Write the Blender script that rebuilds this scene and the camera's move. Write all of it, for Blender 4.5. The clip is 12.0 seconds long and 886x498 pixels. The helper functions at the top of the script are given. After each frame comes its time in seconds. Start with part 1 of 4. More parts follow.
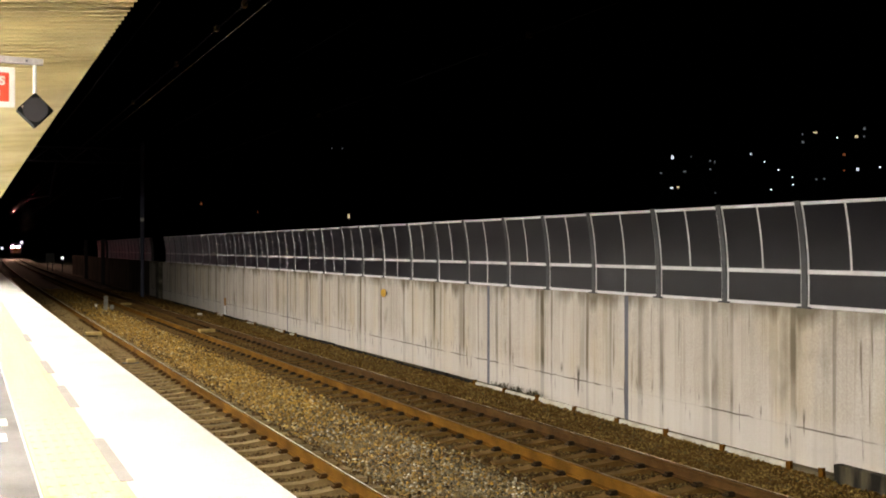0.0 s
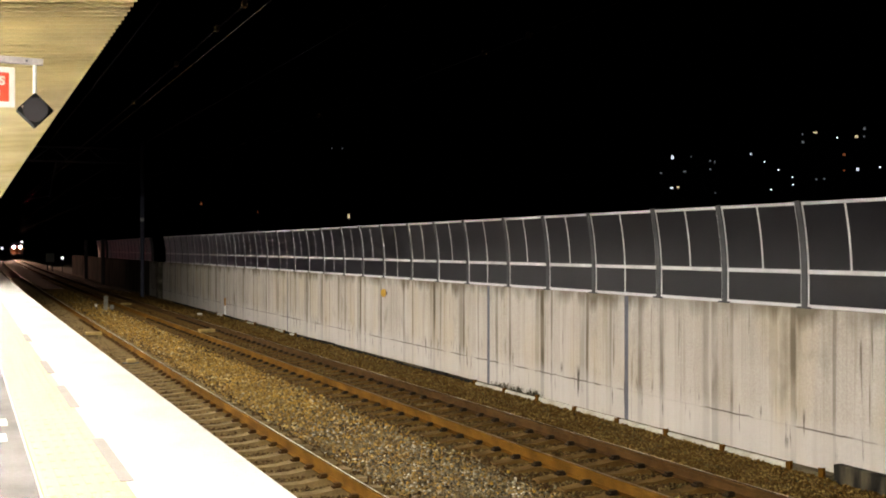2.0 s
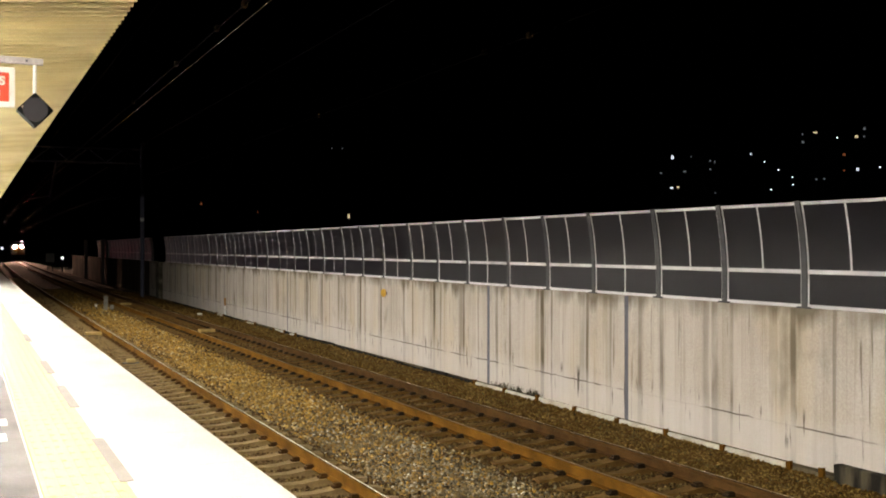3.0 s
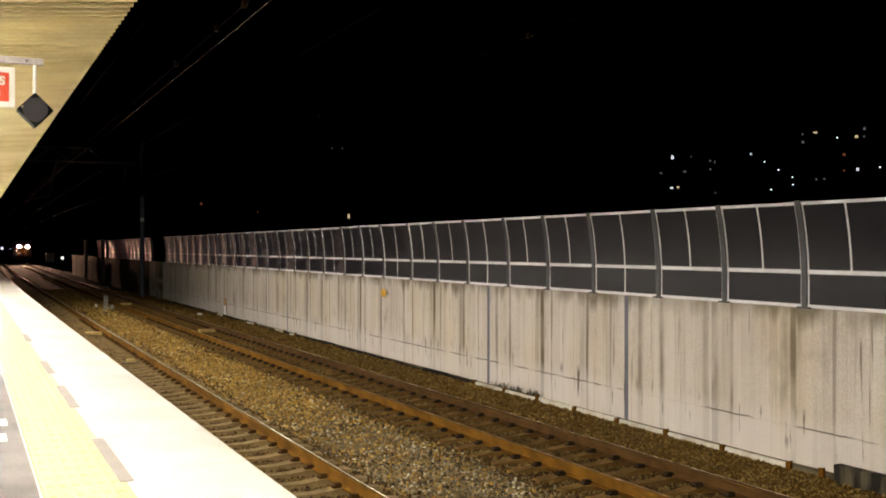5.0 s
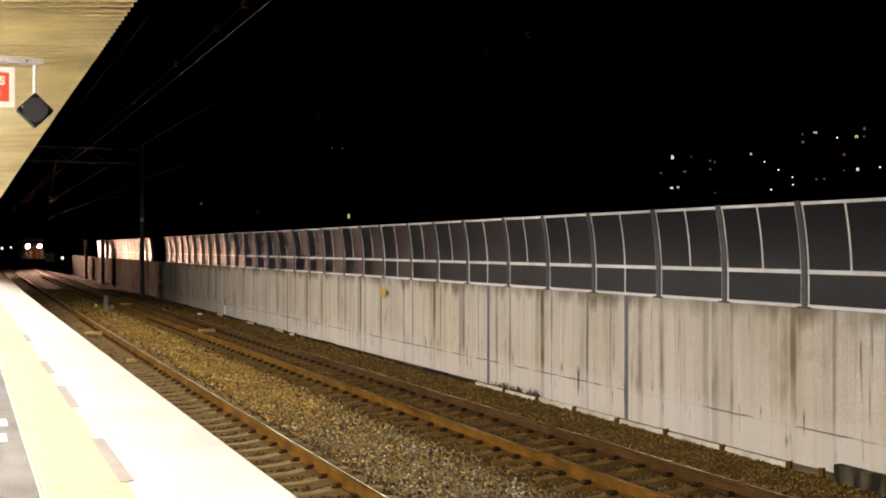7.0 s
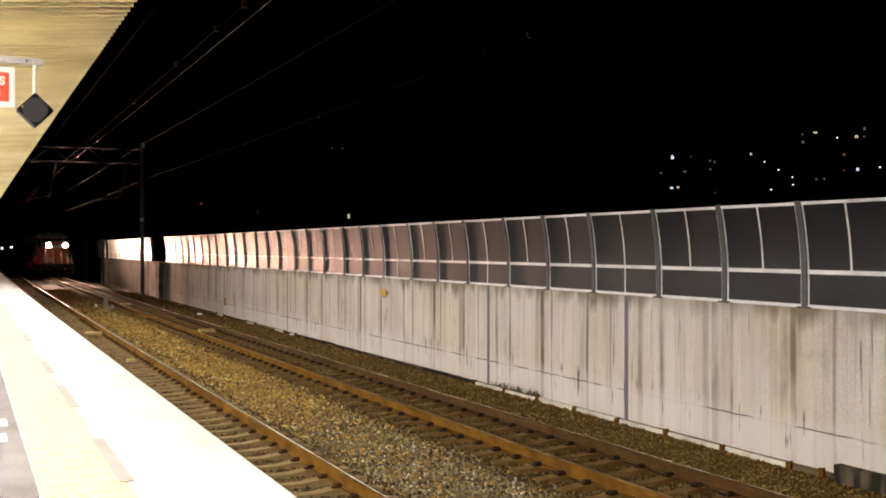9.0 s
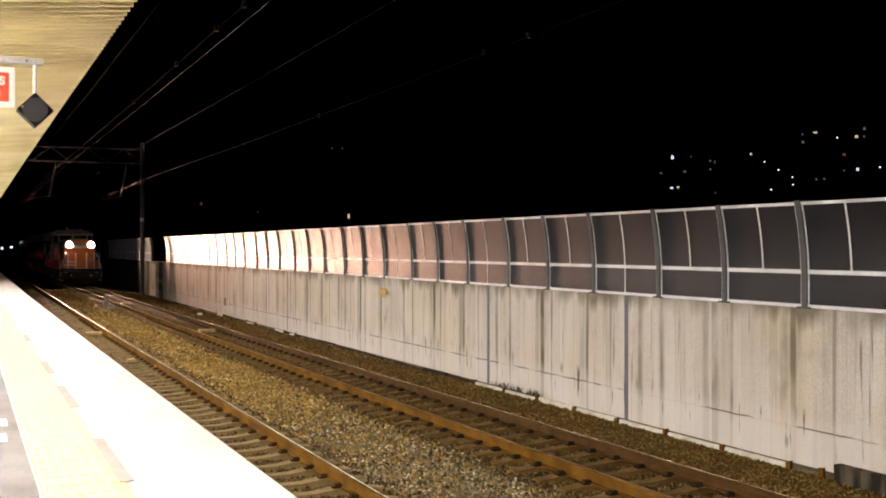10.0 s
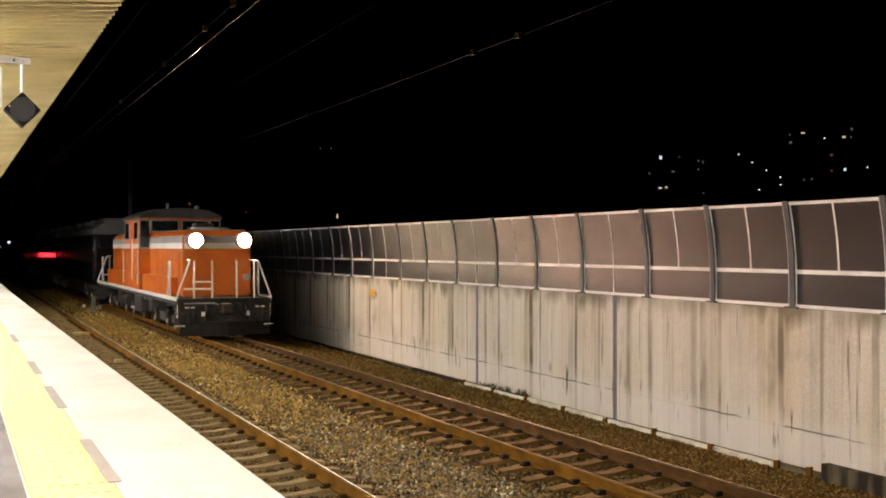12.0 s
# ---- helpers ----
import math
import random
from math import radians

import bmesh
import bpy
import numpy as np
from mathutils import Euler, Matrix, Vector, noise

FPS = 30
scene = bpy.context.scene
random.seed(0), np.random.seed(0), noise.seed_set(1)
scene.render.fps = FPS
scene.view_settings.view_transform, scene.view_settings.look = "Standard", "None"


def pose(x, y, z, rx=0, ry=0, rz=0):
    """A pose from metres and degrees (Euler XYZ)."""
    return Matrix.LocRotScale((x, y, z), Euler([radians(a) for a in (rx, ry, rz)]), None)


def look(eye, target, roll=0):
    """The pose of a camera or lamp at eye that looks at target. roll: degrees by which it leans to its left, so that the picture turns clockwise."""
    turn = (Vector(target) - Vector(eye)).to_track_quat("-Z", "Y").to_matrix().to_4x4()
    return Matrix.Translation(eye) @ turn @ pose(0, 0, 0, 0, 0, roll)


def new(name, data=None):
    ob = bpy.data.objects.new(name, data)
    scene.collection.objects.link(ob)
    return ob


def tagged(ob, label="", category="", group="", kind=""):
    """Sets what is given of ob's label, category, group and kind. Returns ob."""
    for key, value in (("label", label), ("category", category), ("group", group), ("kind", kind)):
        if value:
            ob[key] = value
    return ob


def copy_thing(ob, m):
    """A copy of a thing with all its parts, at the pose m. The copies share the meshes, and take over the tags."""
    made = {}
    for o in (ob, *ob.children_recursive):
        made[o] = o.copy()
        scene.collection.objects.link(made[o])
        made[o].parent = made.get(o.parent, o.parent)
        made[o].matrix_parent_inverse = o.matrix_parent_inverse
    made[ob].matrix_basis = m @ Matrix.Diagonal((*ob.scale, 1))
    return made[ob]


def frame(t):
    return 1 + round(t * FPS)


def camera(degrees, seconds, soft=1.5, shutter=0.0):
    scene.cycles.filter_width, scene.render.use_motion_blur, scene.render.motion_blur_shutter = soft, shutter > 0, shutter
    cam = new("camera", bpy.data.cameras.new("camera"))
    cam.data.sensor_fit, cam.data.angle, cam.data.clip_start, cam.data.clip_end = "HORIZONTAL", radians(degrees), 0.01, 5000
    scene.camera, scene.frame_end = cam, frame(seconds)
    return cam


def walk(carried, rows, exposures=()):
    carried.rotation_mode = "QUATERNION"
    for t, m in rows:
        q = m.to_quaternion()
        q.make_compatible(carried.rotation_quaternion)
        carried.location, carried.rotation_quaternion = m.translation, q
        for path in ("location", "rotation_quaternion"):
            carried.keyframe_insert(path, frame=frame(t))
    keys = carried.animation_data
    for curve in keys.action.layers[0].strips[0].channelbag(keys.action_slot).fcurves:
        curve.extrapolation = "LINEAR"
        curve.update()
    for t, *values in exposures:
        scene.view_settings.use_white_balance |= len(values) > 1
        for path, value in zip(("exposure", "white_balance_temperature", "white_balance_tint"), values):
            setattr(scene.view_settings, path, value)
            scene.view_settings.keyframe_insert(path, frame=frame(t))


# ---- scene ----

# World: the rail tops lie at z = 0, y runs along the line, x to the right of it.
EYE = (0.0, 0.0, 2.59)
TURN, TILT = 23.32, -0.06            # degrees right of the line, degrees up
cam = camera(42.83, 12.0, soft=1.9)


def aim(extra):
    a, e = radians(TURN + extra), radians(TILT)
    return look(EYE, (EYE[0] + math.sin(a) * 100, EYE[1] + math.cos(a) * 100, EYE[2] + math.tan(e) * 100))


walk(cam, [(0.0, aim(0)), (5.0, aim(0)), (10.0, aim(0)), (11.4, aim(0)), (11.5, aim(0.01)), (11.6, aim(0.04)), (11.7, aim(0.12)),
           (11.8, aim(0.25)), (11.9, aim(0.39)), (12.0, aim(0.57))],
     exposures=[(0.0, 0.0, 6440, 12), (1.0, 0.04, 6390, 12), (2.0, 0.05, 6400, 12), (3.0, 0.02, 6460, 12), (5.0, -0.12, 6680, 13), (7.0, -0.13, 6560, 14),
                (9.0, 0.0, 6340, 15), (10.0, 0.0, 6360, 15), (10.5, -0.05, 6400, 15), (11.0, -0.12, 6480, 14), (11.5, -0.24, 6560, 14), (12.0, -0.36, 6640, 13)])

# ---------------------------------------------------------------- night sky
world = bpy.data.worlds.new("night")
scene.world = world
world.use_nodes = True
world.node_tree.nodes["Background"].inputs[0].default_value = (0.02, 0.02, 0.03, 1)
world.node_tree.nodes["Background"].inputs[1].default_value = 0.0005

TUBE = 1050.0          # glow of the fluorescent tubes
HEAD = 4.3e5          # glow of the headlamp bulbs
LENS = 700.0          # glow of the lenses round them
BEGIN, SPEED = 331.0, 24.2    # the locomotive's middle at 0 s, metres a second


def bend(y):
    """How far the line has drifted to the right at y."""
    return 0.004 * y + 6.0e-5 * y * y


def slope(y):
    return 0.004 + 1.2e-4 * y


def line_1(y):
    """Middle of the track beside the platform."""
    return 3.47 + 0.003 * min(max(y - 11, 0), 50)


def line_2(y):
    """Middle of the track beside the wall."""
    return 7.33 - 0.0055 * min(max(y - 9, 0), 40)


def at(x, y, z=0.0):
    return Vector((x + bend(y), y, z))


def along(x, y, z=0.0, rz=0.0):
    return pose(x + bend(y), y, z, 0, 0, rz - math.degrees(math.atan(slope(y))))


# ---------------------------------------------------------------- materials
def material(name, base, rough=0.7, metal=0.0, second=None, fine=60.0, coarse=3.0, mix=0.5, bump=0.3, stretch=(1, 1, 1), island=0.0, spec=0.5, third=None):
    """Base colour broken by two scales of noise, with bump."""
    m = bpy.data.materials.new(name)
    m.use_nodes = True
    n, l = m.node_tree.nodes, m.node_tree.links
    p = n["Principled BSDF"]
    p.inputs["Roughness"].default_value, p.inputs["Metallic"].default_value = rough, metal
    p.inputs["Specular IOR Level"].default_value = spec
    second = second or tuple(v * 0.7 for v in base)
    tc = n.new("ShaderNodeTexCoord")
    mp = n.new("ShaderNodeMapping")
    mp.inputs["Scale"].default_value = stretch
    l.new(tc.outputs["Object"], mp.inputs[0])
    a, b = n.new("ShaderNodeTexNoise"), n.new("ShaderNodeTexNoise")
    a.inputs["Scale"].default_value, b.inputs["Scale"].default_value = coarse, fine
    a.inputs["Detail"].default_value, b.inputs["Detail"].default_value = 5, 3
    l.new(mp.outputs[0], a.inputs["Vector"]), l.new(mp.outputs[0], b.inputs["Vector"])
    r = n.new("ShaderNodeMapRange")
    r.inputs[1].default_value, r.inputs[2].default_value = 0.35, 0.68
    l.new(a.outputs[0], r.inputs[0])
    c = n.new("ShaderNodeMix")
    c.data_type = "RGBA"
    c.inputs[6].default_value, c.inputs[7].default_value = (*base, 1), (*second, 1)
    k = n.new("ShaderNodeMath")
    k.operation = "MULTIPLY"
    k.inputs[1].default_value = mix * 2
    l.new(r.outputs[0], k.inputs[0]), l.new(k.outputs[0], c.inputs[0])
    out = c.outputs[2]
    f = n.new("ShaderNodeMix")
    f.data_type, f.blend_type = "RGBA", "OVERLAY"
    f.inputs[0].default_value = 0.35
    l.new(out, f.inputs[6]), l.new(b.outputs[0], f.inputs[7])
    out = f.outputs[2]
    if island:
        g = n.new("ShaderNodeNewGeometry")
        ramp = n.new("ShaderNodeValToRGB")
        ramp.color_ramp.elements[0].color = (*[v * (1 - island) for v in base], 1)
        ramp.color_ramp.elements[1].color = (*[min(1, v * (1 + island)) for v in (third or base)], 1)
        e = ramp.color_ramp.elements.new(0.5)
        e.color = (*second, 1)
        l.new(g.outputs["Random Per Island"], ramp.inputs[0])
        h = n.new("ShaderNodeMix")
        h.data_type = "RGBA"
        patch = n.new("ShaderNodeMapRange")
        patch.inputs[1].default_value, patch.inputs[2].default_value, patch.inputs[3].default_value, patch.inputs[4].default_value = 0.40, 0.62, 0.92, 0.40
        l.new(a.outputs[0], patch.inputs[0]), l.new(patch.outputs[0], h.inputs[0])
        l.new(out, h.inputs[6]), l.new(ramp.outputs[0], h.inputs[7])
        out = h.outputs[2]
    l.new(out, p.inputs["Base Color"])
    if bump:
        bp = n.new("ShaderNodeBump")
        bp.inputs["Strength"].default_value, bp.inputs["Distance"].default_value = bump, 0.01
        l.new(b.outputs[0], bp.inputs["Height"]), l.new(bp.outputs[0], p.inputs["Normal"])
    return m


def glow(name, colour, strength):
    m = bpy.data.materials.new(name)
    m.use_nodes = True
    p = m.node_tree.nodes["Principled BSDF"]
    p.inputs["Base Color"].default_value = (*colour, 1)
    p.inputs["Emission Color"].default_value = (*colour, 1)
    p.inputs["Emission Strength"].default_value = strength
    return m


def streaked(name, base, stain, dark):
    """Board-marked concrete with rain streaks running down it, grime under the coping and a pour line."""
    m = material(name, base, 0.9, 0, tuple(0.6 * u + 0.4 * v for u, v in zip(base, stain)), 35, 0.8, 0.35, 0.35, spec=0.15)
    n, l = m.node_tree.nodes, m.node_tree.links
    p = n["Principled BSDF"]
    tc, sep = n.new("ShaderNodeTexCoord"), n.new("ShaderNodeSeparateXYZ")
    l.new(tc.outputs["Object"], sep.inputs[0])
    tint = [p.inputs["Base Color"].links[0].from_socket]

    def maths(op, a, b=None, c=None):
        k = n.new("ShaderNodeMath")
        k.operation = op
        for i, v in enumerate((a, b, c)):
            if isinstance(v, (int, float)):
                k.inputs[i].default_value = v
            elif v is not None:
                l.new(v, k.inputs[i])
        return k.outputs[0]

    def ranged(v, lo, hi, to=1.0, start=0.0):
        k = n.new("ShaderNodeMapRange")
        k.inputs[1].default_value, k.inputs[2].default_value, k.inputs[3].default_value, k.inputs[4].default_value = lo, hi, start, to
        l.new(v, k.inputs[0])
        return k.outputs[0]

    def cloud(scale, detail=5):
        mp, tx = n.new("ShaderNodeMapping"), n.new("ShaderNodeTexNoise")
        mp.inputs["Scale"].default_value = scale
        tx.inputs["Scale"].default_value, tx.inputs["Detail"].default_value = 1.0, detail
        l.new(tc.outputs["Object"], mp.inputs[0]), l.new(mp.outputs[0], tx.inputs["Vector"])
        return tx.outputs[0]

    def lay(mask, colour):
        mx = n.new("ShaderNodeMix")
        mx.data_type = "RGBA"
        mx.inputs[7].default_value = (*colour, 1)
        l.new(mask, mx.inputs[0]), l.new(tint[0], mx.inputs[6])
        tint[0] = mx.outputs[2]

    grime = tuple(0.36 * u + 0.64 * v for u, v in zip(stain, dark))
    pale = tuple(min(0.85, v * 1.06) for v in base)
    y, z = sep.outputs[1], sep.outputs[2]
    # boards of uneven tone, and the thin seams between them
    for freq, amount in ((0.8, 0.27), (2.3, 0.17)):
        vo = n.new("ShaderNodeTexVoronoi")
        vo.voronoi_dimensions = "1D"
        l.new(maths("MULTIPLY", y, freq), vo.inputs["W"])
        lay(ranged(vo.outputs["Color"], 0.3, 1.0, amount), stain)
    vo = n.new("ShaderNodeTexVoronoi")
    vo.voronoi_dimensions, vo.feature = "1D", "DISTANCE_TO_EDGE"
    l.new(maths("MULTIPLY", y, 2.3), vo.inputs["W"])
    lay(maths("MULTIPLY", ranged(vo.outputs["Distance"], 0.008, 0.03, 0.0, 0.6), ranged(cloud((0.3, 1.4, 0.7)), 0.45, 0.62)), grime)
    # washed pale runs, ochre stains, thin dark drips
    lay(ranged(cloud((0.3, 1.3, 0.16)), 0.52, 0.62, 0.5), pale)
    lay(ranged(cloud((0.3, 1.0, 0.30), 3), 0.50, 0.66, 0.40), tuple(u * v for u, v in zip(base, (0.92, 0.82, 0.58))))
    lay(ranged(cloud((0.3, 5.0, 0.22)), 0.57, 0.66, 0.38), stain)
    lay(ranged(cloud((0.3, 14.0, 0.15)), 0.58, 0.65, 0.22), stain)
    lay(ranged(cloud((0.2, 10.0, 0.45)), 0.66, 0.70, 0.75), grime)
    lay(ranged(cloud((0.5, 2.2, 1.3), 7), 0.62, 0.74, 0.30), grime)
    # grime that runs down beside the feet of the fence posts
    bay = maths("FLOORED_MODULO", maths("SUBTRACT", y, 1.02), 5.77)
    for place, half, amount in ((0.26, 0.075, 0.9), (2.08, 0.10, 1.0), (3.56, 0.06, 0.7), (1.66, 0.045, 0.7), (5.2, 0.045, 0.55), (4.22, 0.08, 0.65), (2.30, 0.10, 0.45), (0.44, 0.12, 0.4)):
        side = ranged(maths("ABSOLUTE", maths("SUBTRACT", maths("MULTIPLY_ADD", cloud((0.3, 5.0, 0.5), 4), 0.11, bay), place + 0.055)), 0.55 * half, half, 0.0, 1.0)
        lay(maths("MULTIPLY", side, ranged(cloud((0.3, 1.1, 0.5)), 0.30, 0.52, amount)), grime)
    # a dark, ragged edge under the coping
    edge = maths("MULTIPLY_ADD", cloud((0.3, 3.6, 0.1), 6), 0.95, z)
    lay(maths("MULTIPLY", ranged(edge, 1.98, 2.22, 0.85), ranged(cloud((0.3, 1.0, 0.2)), 0.40, 0.55, 1.0, 0.35)), grime)
    # the pour line near rail height, with drips and scuffs about it and a whiter foot
    lay(ranged(maths("MULTIPLY_ADD", cloud((0.3, 2.5, 0.6)), 0.5, z), 0.22, 0.55, 0.0, 0.55), (0.63, 0.605, 0.58))
    line = maths("ABSOLUTE", maths("SUBTRACT", maths("MULTIPLY_ADD", cloud((0.3, 4.0, 0.3), 3), 0.05, z), 0.075))
    lay(maths("MULTIPLY", ranged(line, 0.006, 0.016, 0.0, 0.85), ranged(cloud((0.3, 0.9, 0.2)), 0.44, 0.56, 1.0, 0.1)), dark)
    about = ranged(maths("ABSOLUTE", maths("SUBTRACT", z, 0.02)), 0.15, 0.34, 0.0, 1.0)
    lay(maths("MULTIPLY", about, ranged(cloud((0.2, 9.0, 0.9), 6), 0.61, 0.66, 0.85)), dark)
    l.new(tint[0], p.inputs["Base Color"])
    return m


M = {}
M["earth"] = material("earth", (0.05, 0.042, 0.03), 0.95)
M["ballast_bed"] = material("ballast_bed", (0.05, 0.032, 0.011), 0.95, 0, (0.028, 0.018, 0.007), 40, 1.2, 0.6, 1.0, spec=0.1)
M["stone"] = material("stone", (0.44, 0.262, 0.036), 0.85, 0, (0.20, 0.118, 0.022), 25, 0.8, 0.5, 0.2, island=0.65, third=(0.34, 0.285, 0.17), spec=0.35)
M["rusty_stone"] = material("rusty_stone", (0.095, 0.049, 0.011), 0.9, 0, (0.058, 0.028, 0.0055), 25, 0.7, 0.5, 0.2, island=0.6, third=(0.14, 0.105, 0.04), spec=0.2)
M["mossy_stone"] = material("mossy_stone", (0.21, 0.098, 0.011), 0.9, 0, (0.080, 0.044, 0.007), 25, 1.6, 0.5, 0.2, island=0.7, third=(0.19, 0.135, 0.045), spec=0.2)
M["grey_stone"] = material("grey_stone", (0.20, 0.165, 0.095), 0.85, 0, (0.15, 0.115, 0.055), 25, 0.8, 0.5, 0.2, island=0.65, spec=0.35)
for kind, tones in (("stone", ((0.056, 0.033, 0.008), (0.28, 0.155, 0.022), (0.16, 0.122, 0.060), (0.44, 0.258, 0.042), (0.47, 0.32, 0.105), (0.66, 0.53, 0.29))),
                    ("grey_stone", ((0.033, 0.023, 0.009), (0.20, 0.117, 0.026), (0.135, 0.114, 0.075), (0.27, 0.175, 0.050), (0.32, 0.27, 0.18), (0.60, 0.55, 0.44)))):
    ramp = next(n for n in M[kind].node_tree.nodes if n.bl_idname == "ShaderNodeValToRGB").color_ramp
    ramp.interpolation = "CONSTANT"
    ramp.elements[1].position = 0.25
    ramp.elements[2].position = 0.94
    for place in (0.45, 0.62, 0.80):
        ramp.elements.new(place)
    for e, c in zip(ramp.elements, tones):
        e.color = (*c, 1)
M["rust"] = material("rust", (0.145, 0.066, 0.008), 0.85, 0, (0.088, 0.039, 0.005), 80, 2.0, 0.6, 0.2, spec=0.05)
M["rust_dark"] = material("rust_dark", (0.072, 0.034, 0.009), 0.9, 0, (0.042, 0.020, 0.005), 60, 4.0, spec=0.10)
M["polished"] = material("polished", (0.85, 0.82, 0.8), 0.42, 0.85, (0.7, 0.64, 0.6), 90, 2.0, 0.4, 0.05)
M["worn_rust"] = material("worn_rust", (0.20, 0.10, 0.03), 0.45, 0.3, (0.12, 0.056, 0.014), 80, 2.0, 0.6, 0.2, spec=0.3)
M["dull_steel"] = material("dull_steel", (0.5, 0.42, 0.36), 0.42, 0.9, (0.3, 0.2, 0.13), 90, 3.0, 0.6, 0.1)
M["sleeper"] = material("sleeper", (0.27, 0.20, 0.10), 0.9, 0, (0.16, 0.105, 0.042), 50, 2.5, 0.6, 0.4, spec=0.2)
M["brown_sleeper"] = material("brown_sleeper", (0.17, 0.10, 0.027), 0.9, 0, (0.10, 0.052, 0.012), 50, 2.5, 0.6, 0.4, spec=0.2)
M["clip"] = material("clip", (0.030, 0.019, 0.010), 0.9, spec=0.08)
M["concrete"] = streaked("concrete", (0.595, 0.56, 0.512), (0.30, 0.247, 0.168), (0.066, 0.056, 0.038))
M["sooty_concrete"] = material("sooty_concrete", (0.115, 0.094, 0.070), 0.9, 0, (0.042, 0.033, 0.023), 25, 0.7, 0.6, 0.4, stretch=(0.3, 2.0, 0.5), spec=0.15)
M["joint"] = material("joint", (0.165, 0.165, 0.20), 0.85, 0, (0.11, 0.11, 0.13), 40, 2)
M["plank"] = material("plank", (0.68, 0.66, 0.60), 0.85, 0, (0.42, 0.37, 0.28), 30, 2.0, 0.5, 0.4)
M["old_concrete"] = material("old_concrete", (0.20, 0.185, 0.15), 0.9, 0, (0.05, 0.046, 0.03), 25, 2.2, 0.7, 0.5, spec=0.2)
M["curb"] = material("curb", (0.105, 0.088, 0.056), 0.9, 0, (0.014, 0.012, 0.009), 25, 1.0, 0.75, 0.5, stretch=(1, 5.0, 0.8), spec=0.2)
M["alu"] = material("alu", (0.80, 0.80, 0.82), 0.7, 0, (0.6, 0.59, 0.60), 60, 2.0, 0.4, 0.1, spec=0.25)
M["post"] = material("post", (0.105, 0.105, 0.11), 0.85, 0.0, (0.075, 0.075, 0.08), 60, 2.0, 0.5, 0.1, spec=0.08)
M["pane"] = material("pane", (0.0062, 0.0053, 0.0088), 0.35, 0, (0.0045, 0.0038, 0.0064), 30, 0.8, 0.6, 0.02, spec=0.18)
# violet sheen stands in for the lit canopy mirrored in the panes
pane_sheen = M["pane"].node_tree.nodes["Principled BSDF"].inputs
pane_sheen["Sheen Weight"].default_value, pane_sheen["Sheen Roughness"].default_value = 1.0, 0.26
pane_sheen["Sheen Tint"].default_value = (0.86, 0.82, 1.0, 1)
M["asphalt"] = material("asphalt", (0.245, 0.236, 0.24), 0.85, 0, (0.15, 0.143, 0.145), 90, 1.2, 0.6, 0.3)
M["coping"] = material("coping", (0.74, 0.725, 0.69), 0.8, 0, (0.58, 0.56, 0.515), 60, 0.8, 0.4, 0.2)
M["tactile"] = material("tactile", (0.77, 0.71, 0.38), 0.7, 0, (0.71, 0.63, 0.31), 50, 1.0, 0.5, 0.2)
M["mark"] = material("mark", (0.37, 0.345, 0.33), 0.75, 0, (0.31, 0.285, 0.27), 70, 2.0)
M["paint_white"] = material("paint_white", (0.8, 0.8, 0.78), 0.5, 0, (0.7, 0.69, 0.66), 60, 2.0, 0.4, 0.1)
M["rail_paint"] = material("rail_paint", (0.40, 0.375, 0.37), 0.6, 0, (0.33, 0.305, 0.30), 40, 6.0, 0.5, 0.1)
M["post_grey"] = material("post_grey", (0.21, 0.195, 0.165), 0.85, 0, (0.13, 0.12, 0.095), 40, 5.0, 0.5, 0.2)
M["dirt"] = material("dirt", (0.20, 0.165, 0.105), 0.95, 0, (0.06, 0.047, 0.027), 30, 2.6, 0.6, 0.8, spec=0.1)
M["deck"] = material("deck", (0.60, 0.515, 0.29), 0.55, 0, (0.46, 0.38, 0.17), 1.3, 0.3, 0.5, 0.0)
M["dark_steel"] = material("dark_steel", (0.06, 0.06, 0.065), 0.55, 0.4, (0.04, 0.04, 0.045), 50, 2.0)
M["galv"] = material("galv", (0.056, 0.059, 0.082), 0.9, 0.0, (0.040, 0.041, 0.056), 50, 2.0, spec=0.1)
M["mast_grey"] = material("mast_grey", (0.105, 0.11, 0.155), 0.85, 0.0, (0.075, 0.078, 0.11), 50, 2.0, spec=0.1)
M["speaker"] = material("speaker", (0.034, 0.031, 0.034), 0.7, 0, (0.028, 0.026, 0.03), 80, 3.0, spec=0.2)
M["speaker_dark"] = material("speaker_dark", (0.006, 0.006, 0.006), 0.7, 0, (0.004, 0.004, 0.004), 80, 3.0, spec=0.1)
M["sign_red"] = material("sign_red", (0.62, 0.06, 0.025), 0.4, 0, (0.55, 0.05, 0.02), 40, 2.0, 0.3, 0.0)
M["yellow"] = material("yellow", (0.62, 0.36, 0.02), 0.6, 0, (0.5, 0.28, 0.02), 40, 3.0)
M["copper"] = material("copper", (0.006, 0.0053, 0.0048), 0.10, 0.0, (0.004, 0.0036, 0.0033), 50, 3.0, 0.5, 0.0, spec=0.2)
M["old_copper"] = material("old_copper", (0.0022, 0.0021, 0.002), 0.8, 0.0, (0.0016, 0.0015, 0.0014), 50, 3.0, 0.5, 0.0, spec=0.02)
M["orange"] = material("orange", (0.60, 0.135, 0.010), 0.34, 0, (0.46, 0.098, 0.008), 30, 0.9, 0.5, 0.05)
M["loco_grey"] = material("loco_grey", (0.3, 0.3, 0.31), 0.45, 0, (0.22, 0.22, 0.23), 40, 1.0)
M["cab_roof"] = material("cab_roof", (0.085, 0.085, 0.09), 0.32, 0.3, (0.034, 0.034, 0.038), 40, 1.0)
M["loco_white"] = material("loco_white", (0.72, 0.71, 0.69), 0.4, 0, (0.6, 0.58, 0.55), 40, 1.5, 0.4, 0.05)
